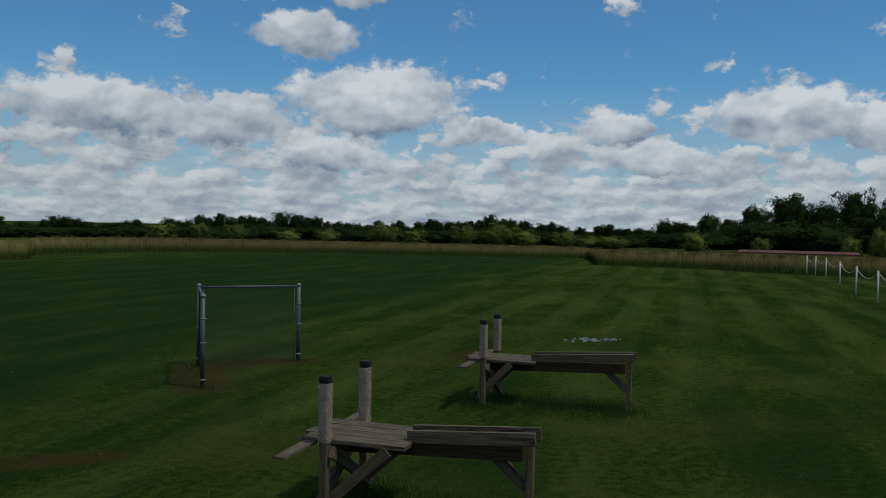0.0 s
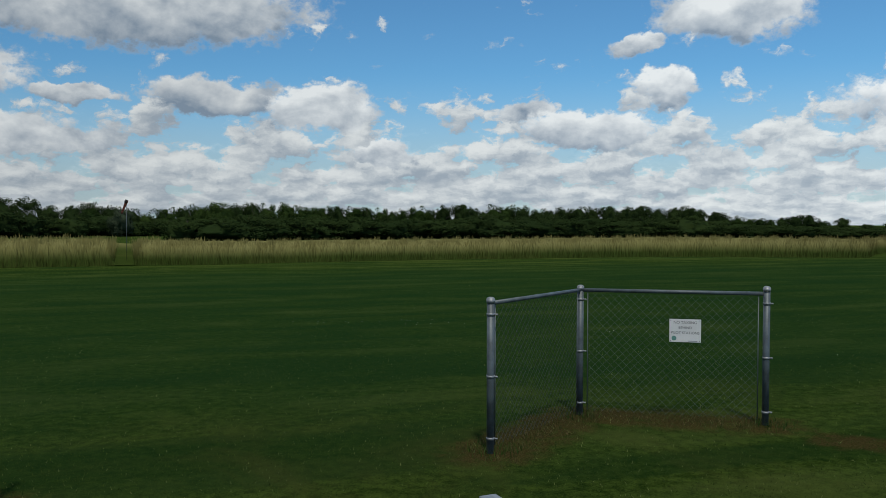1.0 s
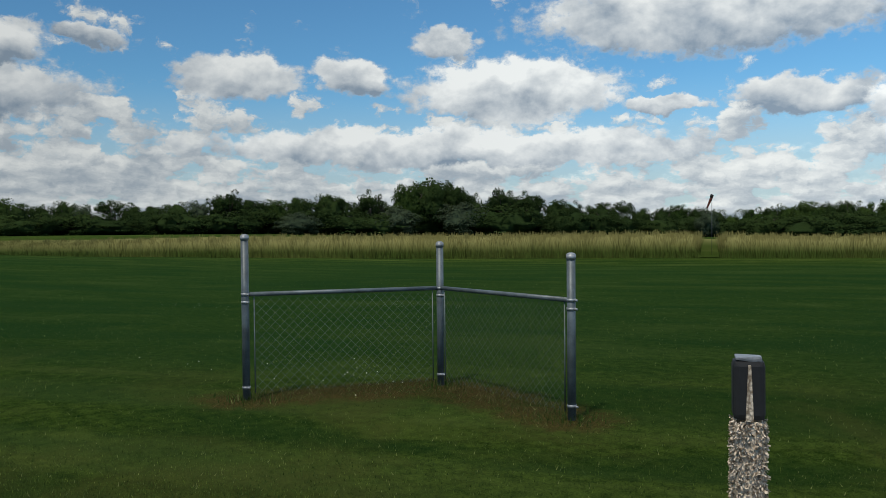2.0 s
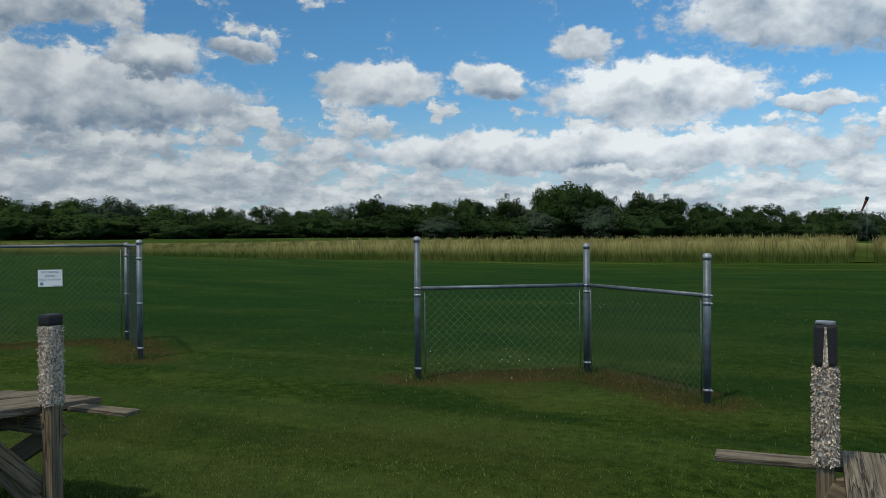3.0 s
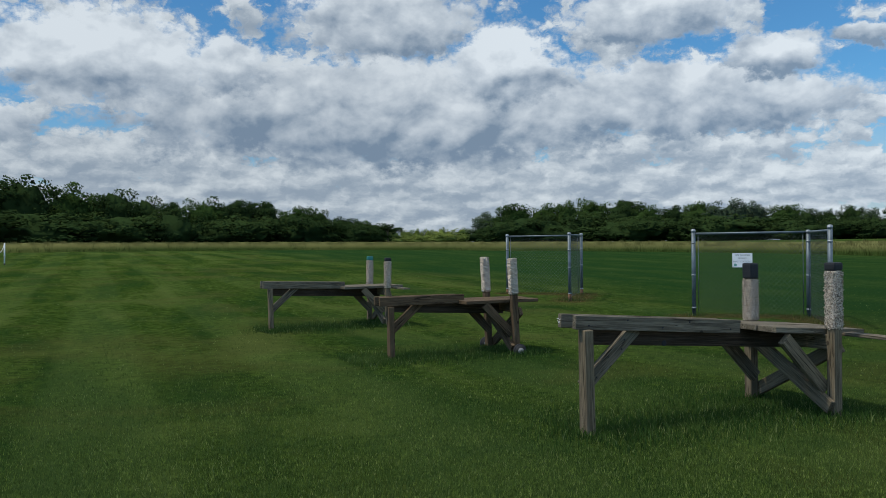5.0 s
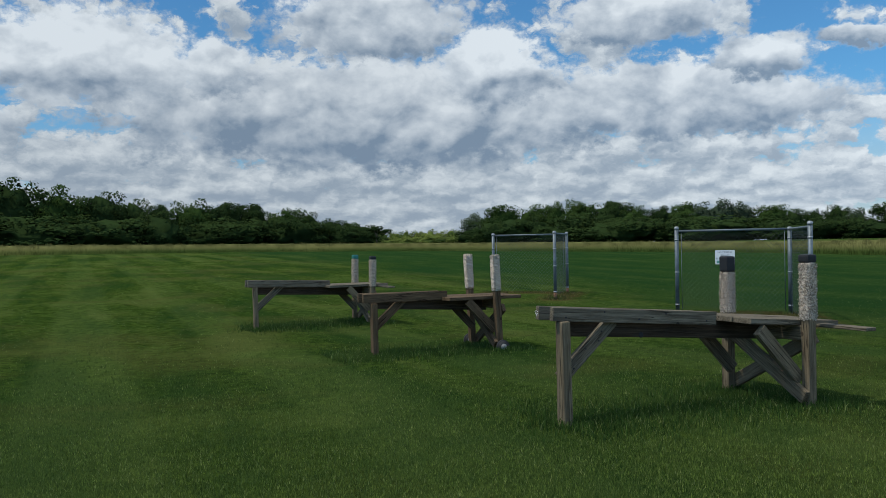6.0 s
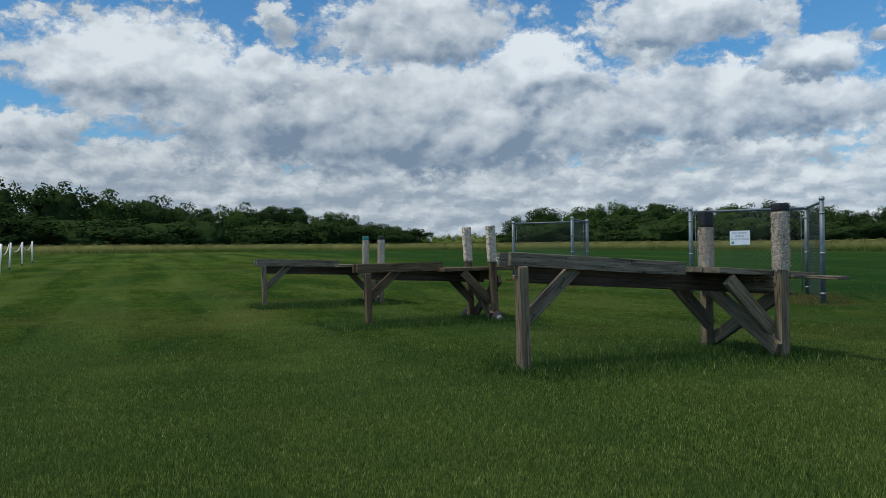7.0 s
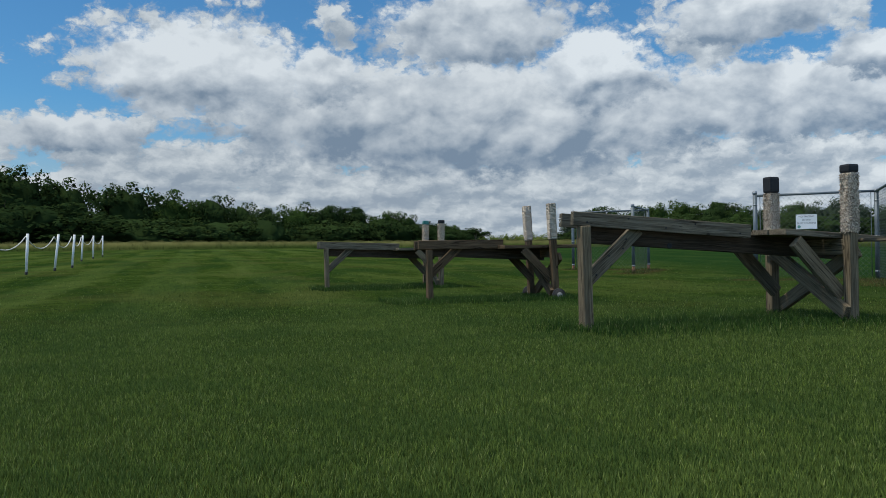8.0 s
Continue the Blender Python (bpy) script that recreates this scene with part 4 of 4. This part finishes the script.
def tree(kind, az, d, top_z, width, bare=0.0):
    p = bearing(az, d)
    z = gz(p.x, p.y)
    h = max(1.2, top_z - z)
    name = "bush" if kind in ("bush", "bright") else "tree"
    e = thing(name, pose(p.x, p.y, z, 0, 0, rt.uniform(0, 360)), LABELS[kind], name, GROUPS.get(kind, "woodland trees"))
    tr_o = new("trunk", rt.choice(TRUNKS))
    tr_o.parent = e
    tr_o.scale = (h * 0.9, h * 0.9, h * 0.92)
    cr = new("crown", rt.choice(CROWNS[kind]))
    cr.parent = e
    sink = {"bush": 0.38, "bright": 0.3, "open": 0.0}.get(kind, 0.14)      # the widest part of a bush lies low
    cr.location = (0, 0, -sink * h)
    cr.scale = (width, width * rt.uniform(0.85, 1.1), h * (1 + sink))
    return e


EYE_Z = 1.4
az = -74.0


def eye_z(a):
    return float(np.interp(a, [-75, 0, 45, 75, 146], [2.2, 2.0, 1.6, 1.4, 1.2]))


while az < 145:
    d = far(az) * rt.uniform(0.95, 1.06)
    el = skyline(az)
    topz = eye_z(az) + d * math.tan(radians(el)) * rt.uniform(0.90, 1.06) + (rt.uniform(-1.1, 1.5) if az < -8 else rt.uniform(-0.4, 0.4))
    h = max(3.0, topz)
    width = max(h * rt.uniform(0.72, 1.15), d * 0.016, 4.0)
    if 40 < az < 80:
        kind = rt.choice(["dark", "mid", "open", "grey", "dark"])
    elif az > 106:
        kind = rt.choice(["dark", "dark", "mid"])
    elif 100.1 < az < 106:
        kind = "bright"
    elif 80 < az <= 100:
        kind = rt.choice(["dark", "mid", "dark", "grey"])
    else:
        kind = rt.choice(["dark", "dark", "mid"])
    tree(kind, az, d, topz, width)
    # undergrowth that closes the foot of the wood
    dk = "bush" if not 100.1 < az < 106 else "bright"
    near = 0.62 if -58 < az < 32 else 0.95
    step = math.degrees(width * rt.uniform(0.50, 0.66) / d)
    tree(dk, az + rt.uniform(-0.3, 0.3), d * near, EYE_Z + d * near * math.tan(radians(el)) * rt.uniform(0.45, 0.75), width * rt.uniform(1.5, 2.0))
    az += step
# the tall tree above the wood, its neighbours, and trees that stand out
for kind, a, d, el, wf in (("dark", 53.0, 123, 3.85, 0.95), ("open", 51.4, 122, 3.3, 0.8), ("mid", 54.6, 121, 3.4, 0.7), ("open", 57.2, 122, 2.85, 0.7), ("open", 48.4, 122, 2.95, 0.8), ("open", 46.6, 122, 2.65, 0.8),
                           ("open", 66.6, 130, 2.85, 0.8), ("dark", 60.0, 124, 2.75, 0.9), ("grey", 55.5, 118, 1.7, 1.6), ("grey", 51.0, 118, 1.9, 1.5), ("grey", 62.0, 118, 1.3, 1.6), ("grey", 35.0, 128, 1.3, 1.0),
                           ("grey", 85.5, 160, 2.5, 1.2), ("grey", 82.0, 160, 1.9, 1.4), ("open", -54.8, 240, 1.0, 0.7), ("open", -56.9, 240, 1.2, 0.8), ("open", -42.7, 300, 0.9, 0.6), ("open", 106.4, 190, 1.45, 1.3)):
    tz = EYE_Z + d * math.tan(radians(el))
    tree(kind, a, d, tz, tz * wf)
for a, d, el, w in ((-28.6, 260, -0.22, 8), (-31.2, 260, -0.1, 7), (-35.2, 260, 0.35, 9), (-37.2, 262, -0.05, 7), (-40.5, 265, 0.3, 8), (-43.0, 250, 0.55, 9), (-44.7, 250, 0.1, 8), (-47.4, 250, 0.0, 8),
                    (-50.6, 240, -0.3, 9), (-20.5, 290, 0.1, 9), (-23.0, 290, 0.15, 8), (-25.2, 290, 0.05, 7), (-55.9, 190, 0.2, 8), (-49.0, 245, -0.3, 7), (-60.0, 118, -0.2, 5), (-66.8, 118, 0.7, 6), (-65.2, 117, 0.0, 5)):
    d = min(d, 94 + 0.06 * d)
    tree("bright", a, d, 2.2 + d * math.tan(radians(el + 0.12)), w * 0.55)

# ---- tall hay grass round the mown field ----
hay_mat, t, b, co = material("hay_grass", 0.9)
b.inputs["Specular IOR Level"].default_value = 0.0
uvn = N(t, "ShaderNodeSeparateXYZ", inputs={0: t.nodes.new("ShaderNodeTexCoord").outputs["UV"]})
isl = t.nodes.new("ShaderNodeNewGeometry").outputs["Random Per Island"]
bigp = noisy(t, co, 0.12, 4.0)
stemc = mixc(t, ramp01(t, uvn.outputs[1], 0.22, 0.90), (0.045, 0.078, 0.016), (0.300, 0.285, 0.110))
stemc = mixc(t, mth(t, "MULTIPLY", isl, 0.25), stemc, (0.17, 0.17, 0.06))
stemc = mixc(t, mth(t, "MULTIPLY", uvn.outputs[0], 0.80), stemc, mixc(t, ramp01(t, uvn.outputs[1], 0.1, 0.9), (0.045, 0.075, 0.018), (0.125, 0.132, 0.045)))
stemc = mixc(t, mth(t, "MULTIPLY", ramp01(t, bigp, 0.45, 0.7), 0.2), stemc, (0.26, 0.24, 0.085))
east_x = N(t, "ShaderNodeSeparateXYZ", inputs={0: co}).outputs[0]
stemc = mixc(t, mth(t, "MULTIPLY", ramp01(t, east_x, 2.0, 28.0), 0.72), stemc, mixc(t, ramp01(t, uvn.outputs[1], 0.2, 0.8), (0.032, 0.052, 0.014), (0.115, 0.096, 0.042)))   # another, browner grass
t.links.new(stemc, b.inputs["Base Color"])
upward(t, b, 0.85)
thin(t, b, 0.3)

# bearing, distance of the near edge, height
EDGE = [(-78, 49, 1.0), (-62, 50.8, 1.05), (-55, 54.4, 1.0), (-49.3, 56, 1.0), (-48.8, 69.5, 0.85), (-43.5, 68, 0.92), (-32, 70, 0.95), (-21, 68, 1.1), (-13, 62, 1.1), (-12.4, 53, 1.1), (0, 50, 1.15), (7, 46.8, 1.08),
        (18, 43, 1.0), (29, 40, 1.0), (37, 40, 1.2), (44, 40, 1.2), (53, 40.5, 1.15), (56, 40, 1.1), (67, 41, 0.93), (75, 42.5, 0.65), (80, 45, 0.5), (100, 50, 0.43), (108, 53, 0.42), (119, 56, 0.5), (128, 57.5, 0.62), (150, 62, 0.62)]
EA, ED, EH = (np.array(c, float) for c in zip(*EDGE))
rng = np.random.default_rng(3)
hv, hf, hu = [], [], []
count = 0


def hay(n, depth0, depth1, wid, a0=-78.0, a1=148.0):
    """n stems with drooping heads in the belt from depth0 to depth1 behind the edge."""
    global count
    a = rng.uniform(a0, a1, n)
    dd = np.interp(a, EA, ED) + rng.uniform(depth0, depth1, n)
    keep = ~((np.abs(a - 34.75) < 0.60) & (dd < np.interp(a, EA, ED) + 14))          # mown way to the windsock
    a, dd = a[keep], dd[keep]
    n = len(a)
    h = np.interp(a, EA, EH) * rng.uniform(0.74, 0.97, n) * (1 + 0.07 * np.sin(a * 2.3 + dd * 0.4) + 0.07 * np.sin(a * 7.1 + 1.3))
    x, y = -np.sin(np.radians(a)) * dd, np.cos(np.radians(a)) * dd
    z = ground_z(x, y)
    rise_h = np.interp(dd - np.interp(a, EA, ED), [-0.3, 0.3, 0.9, 1.5], [0.22, 0.48, 0.82, 1.0])
    h = h * rise_h
    th = rng.uniform(0, 2 * math.pi, n)
    w = wid * rng.uniform(0.7, 1.4, n)
    lx, ly = rng.normal(0, 0.13, n) * h, rng.normal(0, 0.13, n) * h
    cx, cy = np.cos(th) * w, np.sin(th) * w
    V = np.stack([np.column_stack([x - cx, y - cy, z]), np.column_stack([x + cx, y + cy, z]),
                  np.column_stack([x + lx + cx * 0.5, y + ly + cy * 0.5, z + h]), np.column_stack([x + lx - cx * 0.5, y + ly - cy * 0.5, z + h])], 1).reshape(-1, 3)
    F = count + np.arange(4 * n).reshape(-1, 4)
    U = np.column_stack([np.repeat(np.clip((0.95 - np.interp(a, EA, EH)) / 0.4, 0, 1), 4), (np.tile([0, 0, 1, 1], n) * np.repeat(rise_h, 4))])
    hv.append(V), hf.append(F), hu.append(U)
    count += 4 * n


hay(80000, -0.3, 2.4, 0.008)
hay(60000, 2.0, 8.0, 0.012)
hay(25000, 7.0, 13.0, 0.02)
# the dense lower growth under the heads
na, nd = 460, 14
aa = np.linspace(-80, 150, na)
off_d = np.array([0.0, 0.4, 0.8, 1.4, 2.2, 3.5, 5, 6.5, 8, 9.5, 11, 12.5, 14, 19])
A, O = np.meshgrid(aa, off_d, indexing="ij")
D = np.interp(A, EA, ED) + O
X, Y = -np.sin(np.radians(A)) * D, np.cos(np.radians(A)) * D
lift = np.interp(O, [0.0, 0.4, 0.8, 1.4, 2.2, 12.0, 19.0], [0.0, 0.20, 0.48, 0.68, 0.78, 0.83, 0.0])
lift = np.where((np.abs(A - 34.75) < 0.75) & (O < 14), 0.03, lift)
Z = ground_z(X, Y) + np.interp(A, EA, EH) * lift * (1 + rng.normal(0, 0.02, A.shape)) + np.where(lift > 0, 0, 0.004)
V = np.column_stack([X.ravel(), Y.ravel(), Z.ravel()])
ii = (np.arange(na - 1)[:, None] * nd + np.arange(nd - 1)).ravel()
F = np.column_stack([ii, ii + 1, ii + nd + 1, ii + nd]) + count
hv.append(V), hf.append(F), hu.append(np.column_stack([np.clip((0.95 - np.interp(A, EA, EH)) / 0.4, 0, 1).ravel(), np.interp(lift.ravel(), [0.0, 0.8], [0.05, 0.85])]))
hay_me = mesh_from("tall_grass", np.vstack(hv), np.vstack(hf), np.vstack(hu))
hay_me.polygons.foreach_set("use_smooth", np.ones(len(hay_me.polygons), bool))
hay_me.materials.append(hay_mat)
tagged(new("tall_grass", hay_me), "tall tan and green hay grass round the mown field", "tall grass", kind="stuff")

# ---- lawn blades ----


def blade_material(name, dark, bright, tip):
    """Grass blades, from dark to bright ones, with paler tips, some straw, and dead ones where their first coordinate says so."""
    m, t, b, co = material(name, 0.5)
    b.inputs["Specular IOR Level"].default_value = 0.03
    uvn = N(t, "ShaderNodeSeparateXYZ", inputs={0: t.nodes.new("ShaderNodeTexCoord").outputs["UV"]})
    isl = t.nodes.new("ShaderNodeNewGeometry").outputs["Random Per Island"]
    patch, deep = noisy(t, co, 0.85, 5.0, 0.6), noisy(t, co, 1.7, 4.0, 0.6)
    bc = mixc(t, mth(t, "POWER", isl, 2.2), dark, bright)
    clump = ramp01(t, noisy(t, co, 26.0, 3.0, 0.6), 0.40, 0.60)
    bc = mixc(t, mth(t, "MULTIPLY", mth(t, "SUBTRACT", 1.0, clump), 0.78), bc, dark)
    bc = mixc(t, mth(t, "MULTIPLY", ramp01(t, isl, 0.93, 0.97), 0.7), bc, (0.30, 0.33, 0.13))
    bc = mixc(t, mth(t, "MULTIPLY", ramp01(t, patch, 0.48, 0.66), 0.3), bc, (0.110, 0.155, 0.035))
    bc = mixc(t, mth(t, "MULTIPLY", ramp01(t, deep, 0.52, 0.36), 0.55), bc, (0.014, 0.048, 0.009))
    bc = mixc(t, mth(t, "MULTIPLY", uvn.outputs[1], 0.40), bc, tip)
    bc = mixc(t, mth(t, "MULTIPLY", uvn.outputs[0], 0.85), bc, mixc(t, isl, (0.055, 0.038, 0.017), (0.16, 0.128, 0.06)))
    t.links.new(bc, b.inputs["Base Color"])
    upward(t, b, 0.30)
    thin(t, b, 0.35)
    return m


blade_mat = blade_material("grass_blades", (0.009, 0.029, 0.004), (0.205, 0.290, 0.044), (0.215, 0.288, 0.072))
mid_mat = blade_material("far_grass_blades", (0.010, 0.028, 0.005), (0.084, 0.124, 0.021), (0.094, 0.132, 0.030))
tuft_mat = blade_material("lush_blades", (0.007, 0.026, 0.005), (0.075, 0.150, 0.022), (0.080, 0.135, 0.030))
lv, lf, lu, sv, sf, su = [], [], [], [], [], []
count = short = 0


def blades(x, y, h, w, lean, simple=False, dead=0.0):
    """Bent blades at the given places; simple ones have three corners."""
    global count, short
    n = len(x)
    z = ground_z(x, y)
    if simple:
        th, ph = rng.uniform(0, 2 * math.pi, (2, n))
        cx, cy = np.cos(th) * w, np.sin(th) * w
        V = np.stack([np.column_stack([x - cx, y - cy, z - 0.004]), np.column_stack([x + cx, y + cy, z - 0.004]),
                      np.column_stack([x + np.cos(ph) * lean * h, y + np.sin(ph) * lean * h, z + h])], 1).reshape(-1, 3)
        sv.append(V)
        sf.append(short + np.arange(3 * n).reshape(-1, 3))
        su.append(np.column_stack([np.repeat(np.broadcast_to(dead, (n,)), 3), np.tile([0, 0, 1], n)]))
        short += 3 * n
        return
    th, ph = rng.uniform(0, 2 * math.pi, n), rng.uniform(0, 2 * math.pi, n)
    cx, cy = np.cos(th) * w, np.sin(th) * w
    lx, ly = np.cos(ph) * lean * h, np.sin(ph) * lean * h
    V = np.stack([np.column_stack([x - cx, y - cy, z - 0.004]), np.column_stack([x + cx, y + cy, z - 0.004]),
                  np.column_stack([x + lx * 0.35 + cx * 0.8, y + ly * 0.35 + cy * 0.8, z + h * 0.6]), np.column_stack([x + lx * 0.35 - cx * 0.8, y + ly * 0.35 - cy * 0.8, z + h * 0.6]),
                  np.column_stack([x + lx + cx * 0.15, y + ly + cy * 0.15, z + h]), np.column_stack([x + lx - cx * 0.15, y + ly - cy * 0.15, z + h])], 1).reshape(-1, 3)
    i0 = count + 6 * np.arange(n)
    lv.append(V)
    lf.append(np.vstack([np.column_stack([i0, i0 + 1, i0 + 2, i0 + 3]), np.column_stack([i0 + 3, i0 + 2, i0 + 4, i0 + 5])]))
    lu.append(np.column_stack([np.zeros(6 * n), np.tile([0, 0, 0.6, 0.6, 1, 1], n)]))
    count += 6 * n


def sector(n, cx, cy, r0, r1, a0, a1, fall=2.2):
    """Places round (cx, cy), thinning out towards r1 and past the bearings a0 and a1."""
    r = rng.beta(1.35, fall, n) * (r1 - r0) + r0
    a = np.radians(rng.uniform(a0, a1, n) + rng.normal(0, 12, n))
    return cx - np.sin(a) * r, cy + np.cos(a) * r


x, y = sector(620000, 1.87, -0.53, 1.2, 9.5, 62, 150, 3.0)
blades(x, y, rng.uniform(0.008, 0.022, len(x)), rng.uniform(0.0013, 0.0026, len(x)), rng.uniform(0.1, 0.8, len(x)), True)
near_me = mesh_from("lawn_blades", np.vstack(sv), np.vstack(sf), np.vstack(su))
near_me.materials.append(blade_mat)
tagged(new("lawn_blades", near_me), "short mown green grass blades with pale tips", "grass", kind="stuff")
sv, sf, su, short = [], [], [], 0
x, y = sector(290000, 0.3, 0.2, 2.6, 30.0, -85, 155, 2.8)
far_off = np.hypot(x - 1.87, y + 0.53) > 3.3
x, y = x[far_off], y[far_off]
blades(x, y, rng.uniform(0.010, 0.026, len(x)), rng.uniform(0.0020, 0.0040, len(x)), rng.uniform(0.2, 1.2, len(x)), True)
# dead grass along the fence feet
for cs in STATIONS.values():
    for (ax, ay), (bx, by) in zip(cs, cs[1:]):
        n = 1100
        k = rng.uniform(-0.1, 1.1, n)
        blades(ax + (bx - ax) * k + rng.normal(0, 0.16, n), ay + (by - ay) * k + rng.normal(0, 0.16, n), rng.uniform(0.015, 0.05, n), rng.uniform(0.002, 0.004, n), rng.uniform(0.3, 1.6, n), True, rng.uniform(0.0, 1.3, n).clip(0, 1))
# longer tufts that the mower leaves round the legs and posts
feet = []
for ob in [o for o in scene.collection.objects if o.name.startswith(("starting_table", "chain_link_fence")) and o.parent is None]:
    for ch in ob.children:
        if ch.name.startswith(("leg", "post")):
            if ob.name.startswith("starting_table"):
                p = ob.matrix_world @ ch.matrix_local.translation
                feet.append((p.x, p.y, 0.14, 500, 0.085))
for cs in STATIONS.values():
    feet += [(x0, y0, 0.12, 120, 0.10) for x0, y0 in cs]
for fx, fy, fr, n, fh in feet:
    blades(rng.normal(fx, fr, n), rng.normal(fy, fr, n), rng.uniform(0.3, 0.75, n) * fh, rng.uniform(0.0015, 0.0035, n), rng.uniform(0.1, 0.7, n))
for tx, ty, yaw in ((-4.248, 0.023, -54.3), (-7.285, -2.416, -54.2), (-10.145, -4.696, -51.3), (2.98, 5.673, -58.1), (6.687, 7.964, -58.1), (-1.116, 2.662, -52)):
    n = 9000
    lx, ly = rng.uniform(-0.3, 1.8, n), rng.normal(0.05, 0.28, n)
    c, s = math.cos(radians(yaw)), math.sin(radians(yaw))
    blades(tx + lx * c - ly * s, ty + lx * s + ly * c, rng.uniform(0.02, 0.062, n), rng.uniform(0.0015, 0.003, n), rng.uniform(0.1, 0.8, n))
lawn_me = mesh_from("lawn_blades", np.vstack(lv), np.vstack(lf), np.vstack(lu))
lawn_me.materials.append(tuft_mat)
tagged(new("grass_tufts", lawn_me), "longer green grass tufts round legs and posts", "grass", kind="stuff")
short_me = mesh_from("lawn_blades", np.vstack(sv), np.vstack(sf), np.vstack(su))
short_me.materials.append(mid_mat)
tagged(new("lawn_blades", short_me), "short mown green grass blades", "grass", kind="stuff")

# ---- white clover heads scattered in the lawn ----
clover_mat = plain("clover", (0.45, 0.46, 0.38), 0.9, vary=0.1, scale=60)
rc = np.random.default_rng(12)
bm = bmesh.new()
for _ in range(15):
    a, d = radians(rc.uniform(-25, 72)), rc.uniform(8.0, 17.0)
    px, py, spread = -math.sin(a) * d, math.cos(a) * d, rc.uniform(0.2, 0.7)
    for _ in range(int(rc.integers(4, 14))):
        fx, fy = px + rc.normal(0, spread), py + rc.normal(0, spread * 0.6)
        bmesh.ops.create_icosphere(bm, subdivisions=1, radius=rc.uniform(0.004, 0.0065), matrix=pose(fx, fy, gz(fx, fy) + 0.022))
clover_me = bpy.data.meshes.new("clover_flowers")
bm.to_mesh(clover_me)
bm.free()
clover_me.materials.append(clover_mat)
tagged(new("clover_flowers", clover_me), "small white clover heads scattered in the lawn", "flowers", kind="stuff")
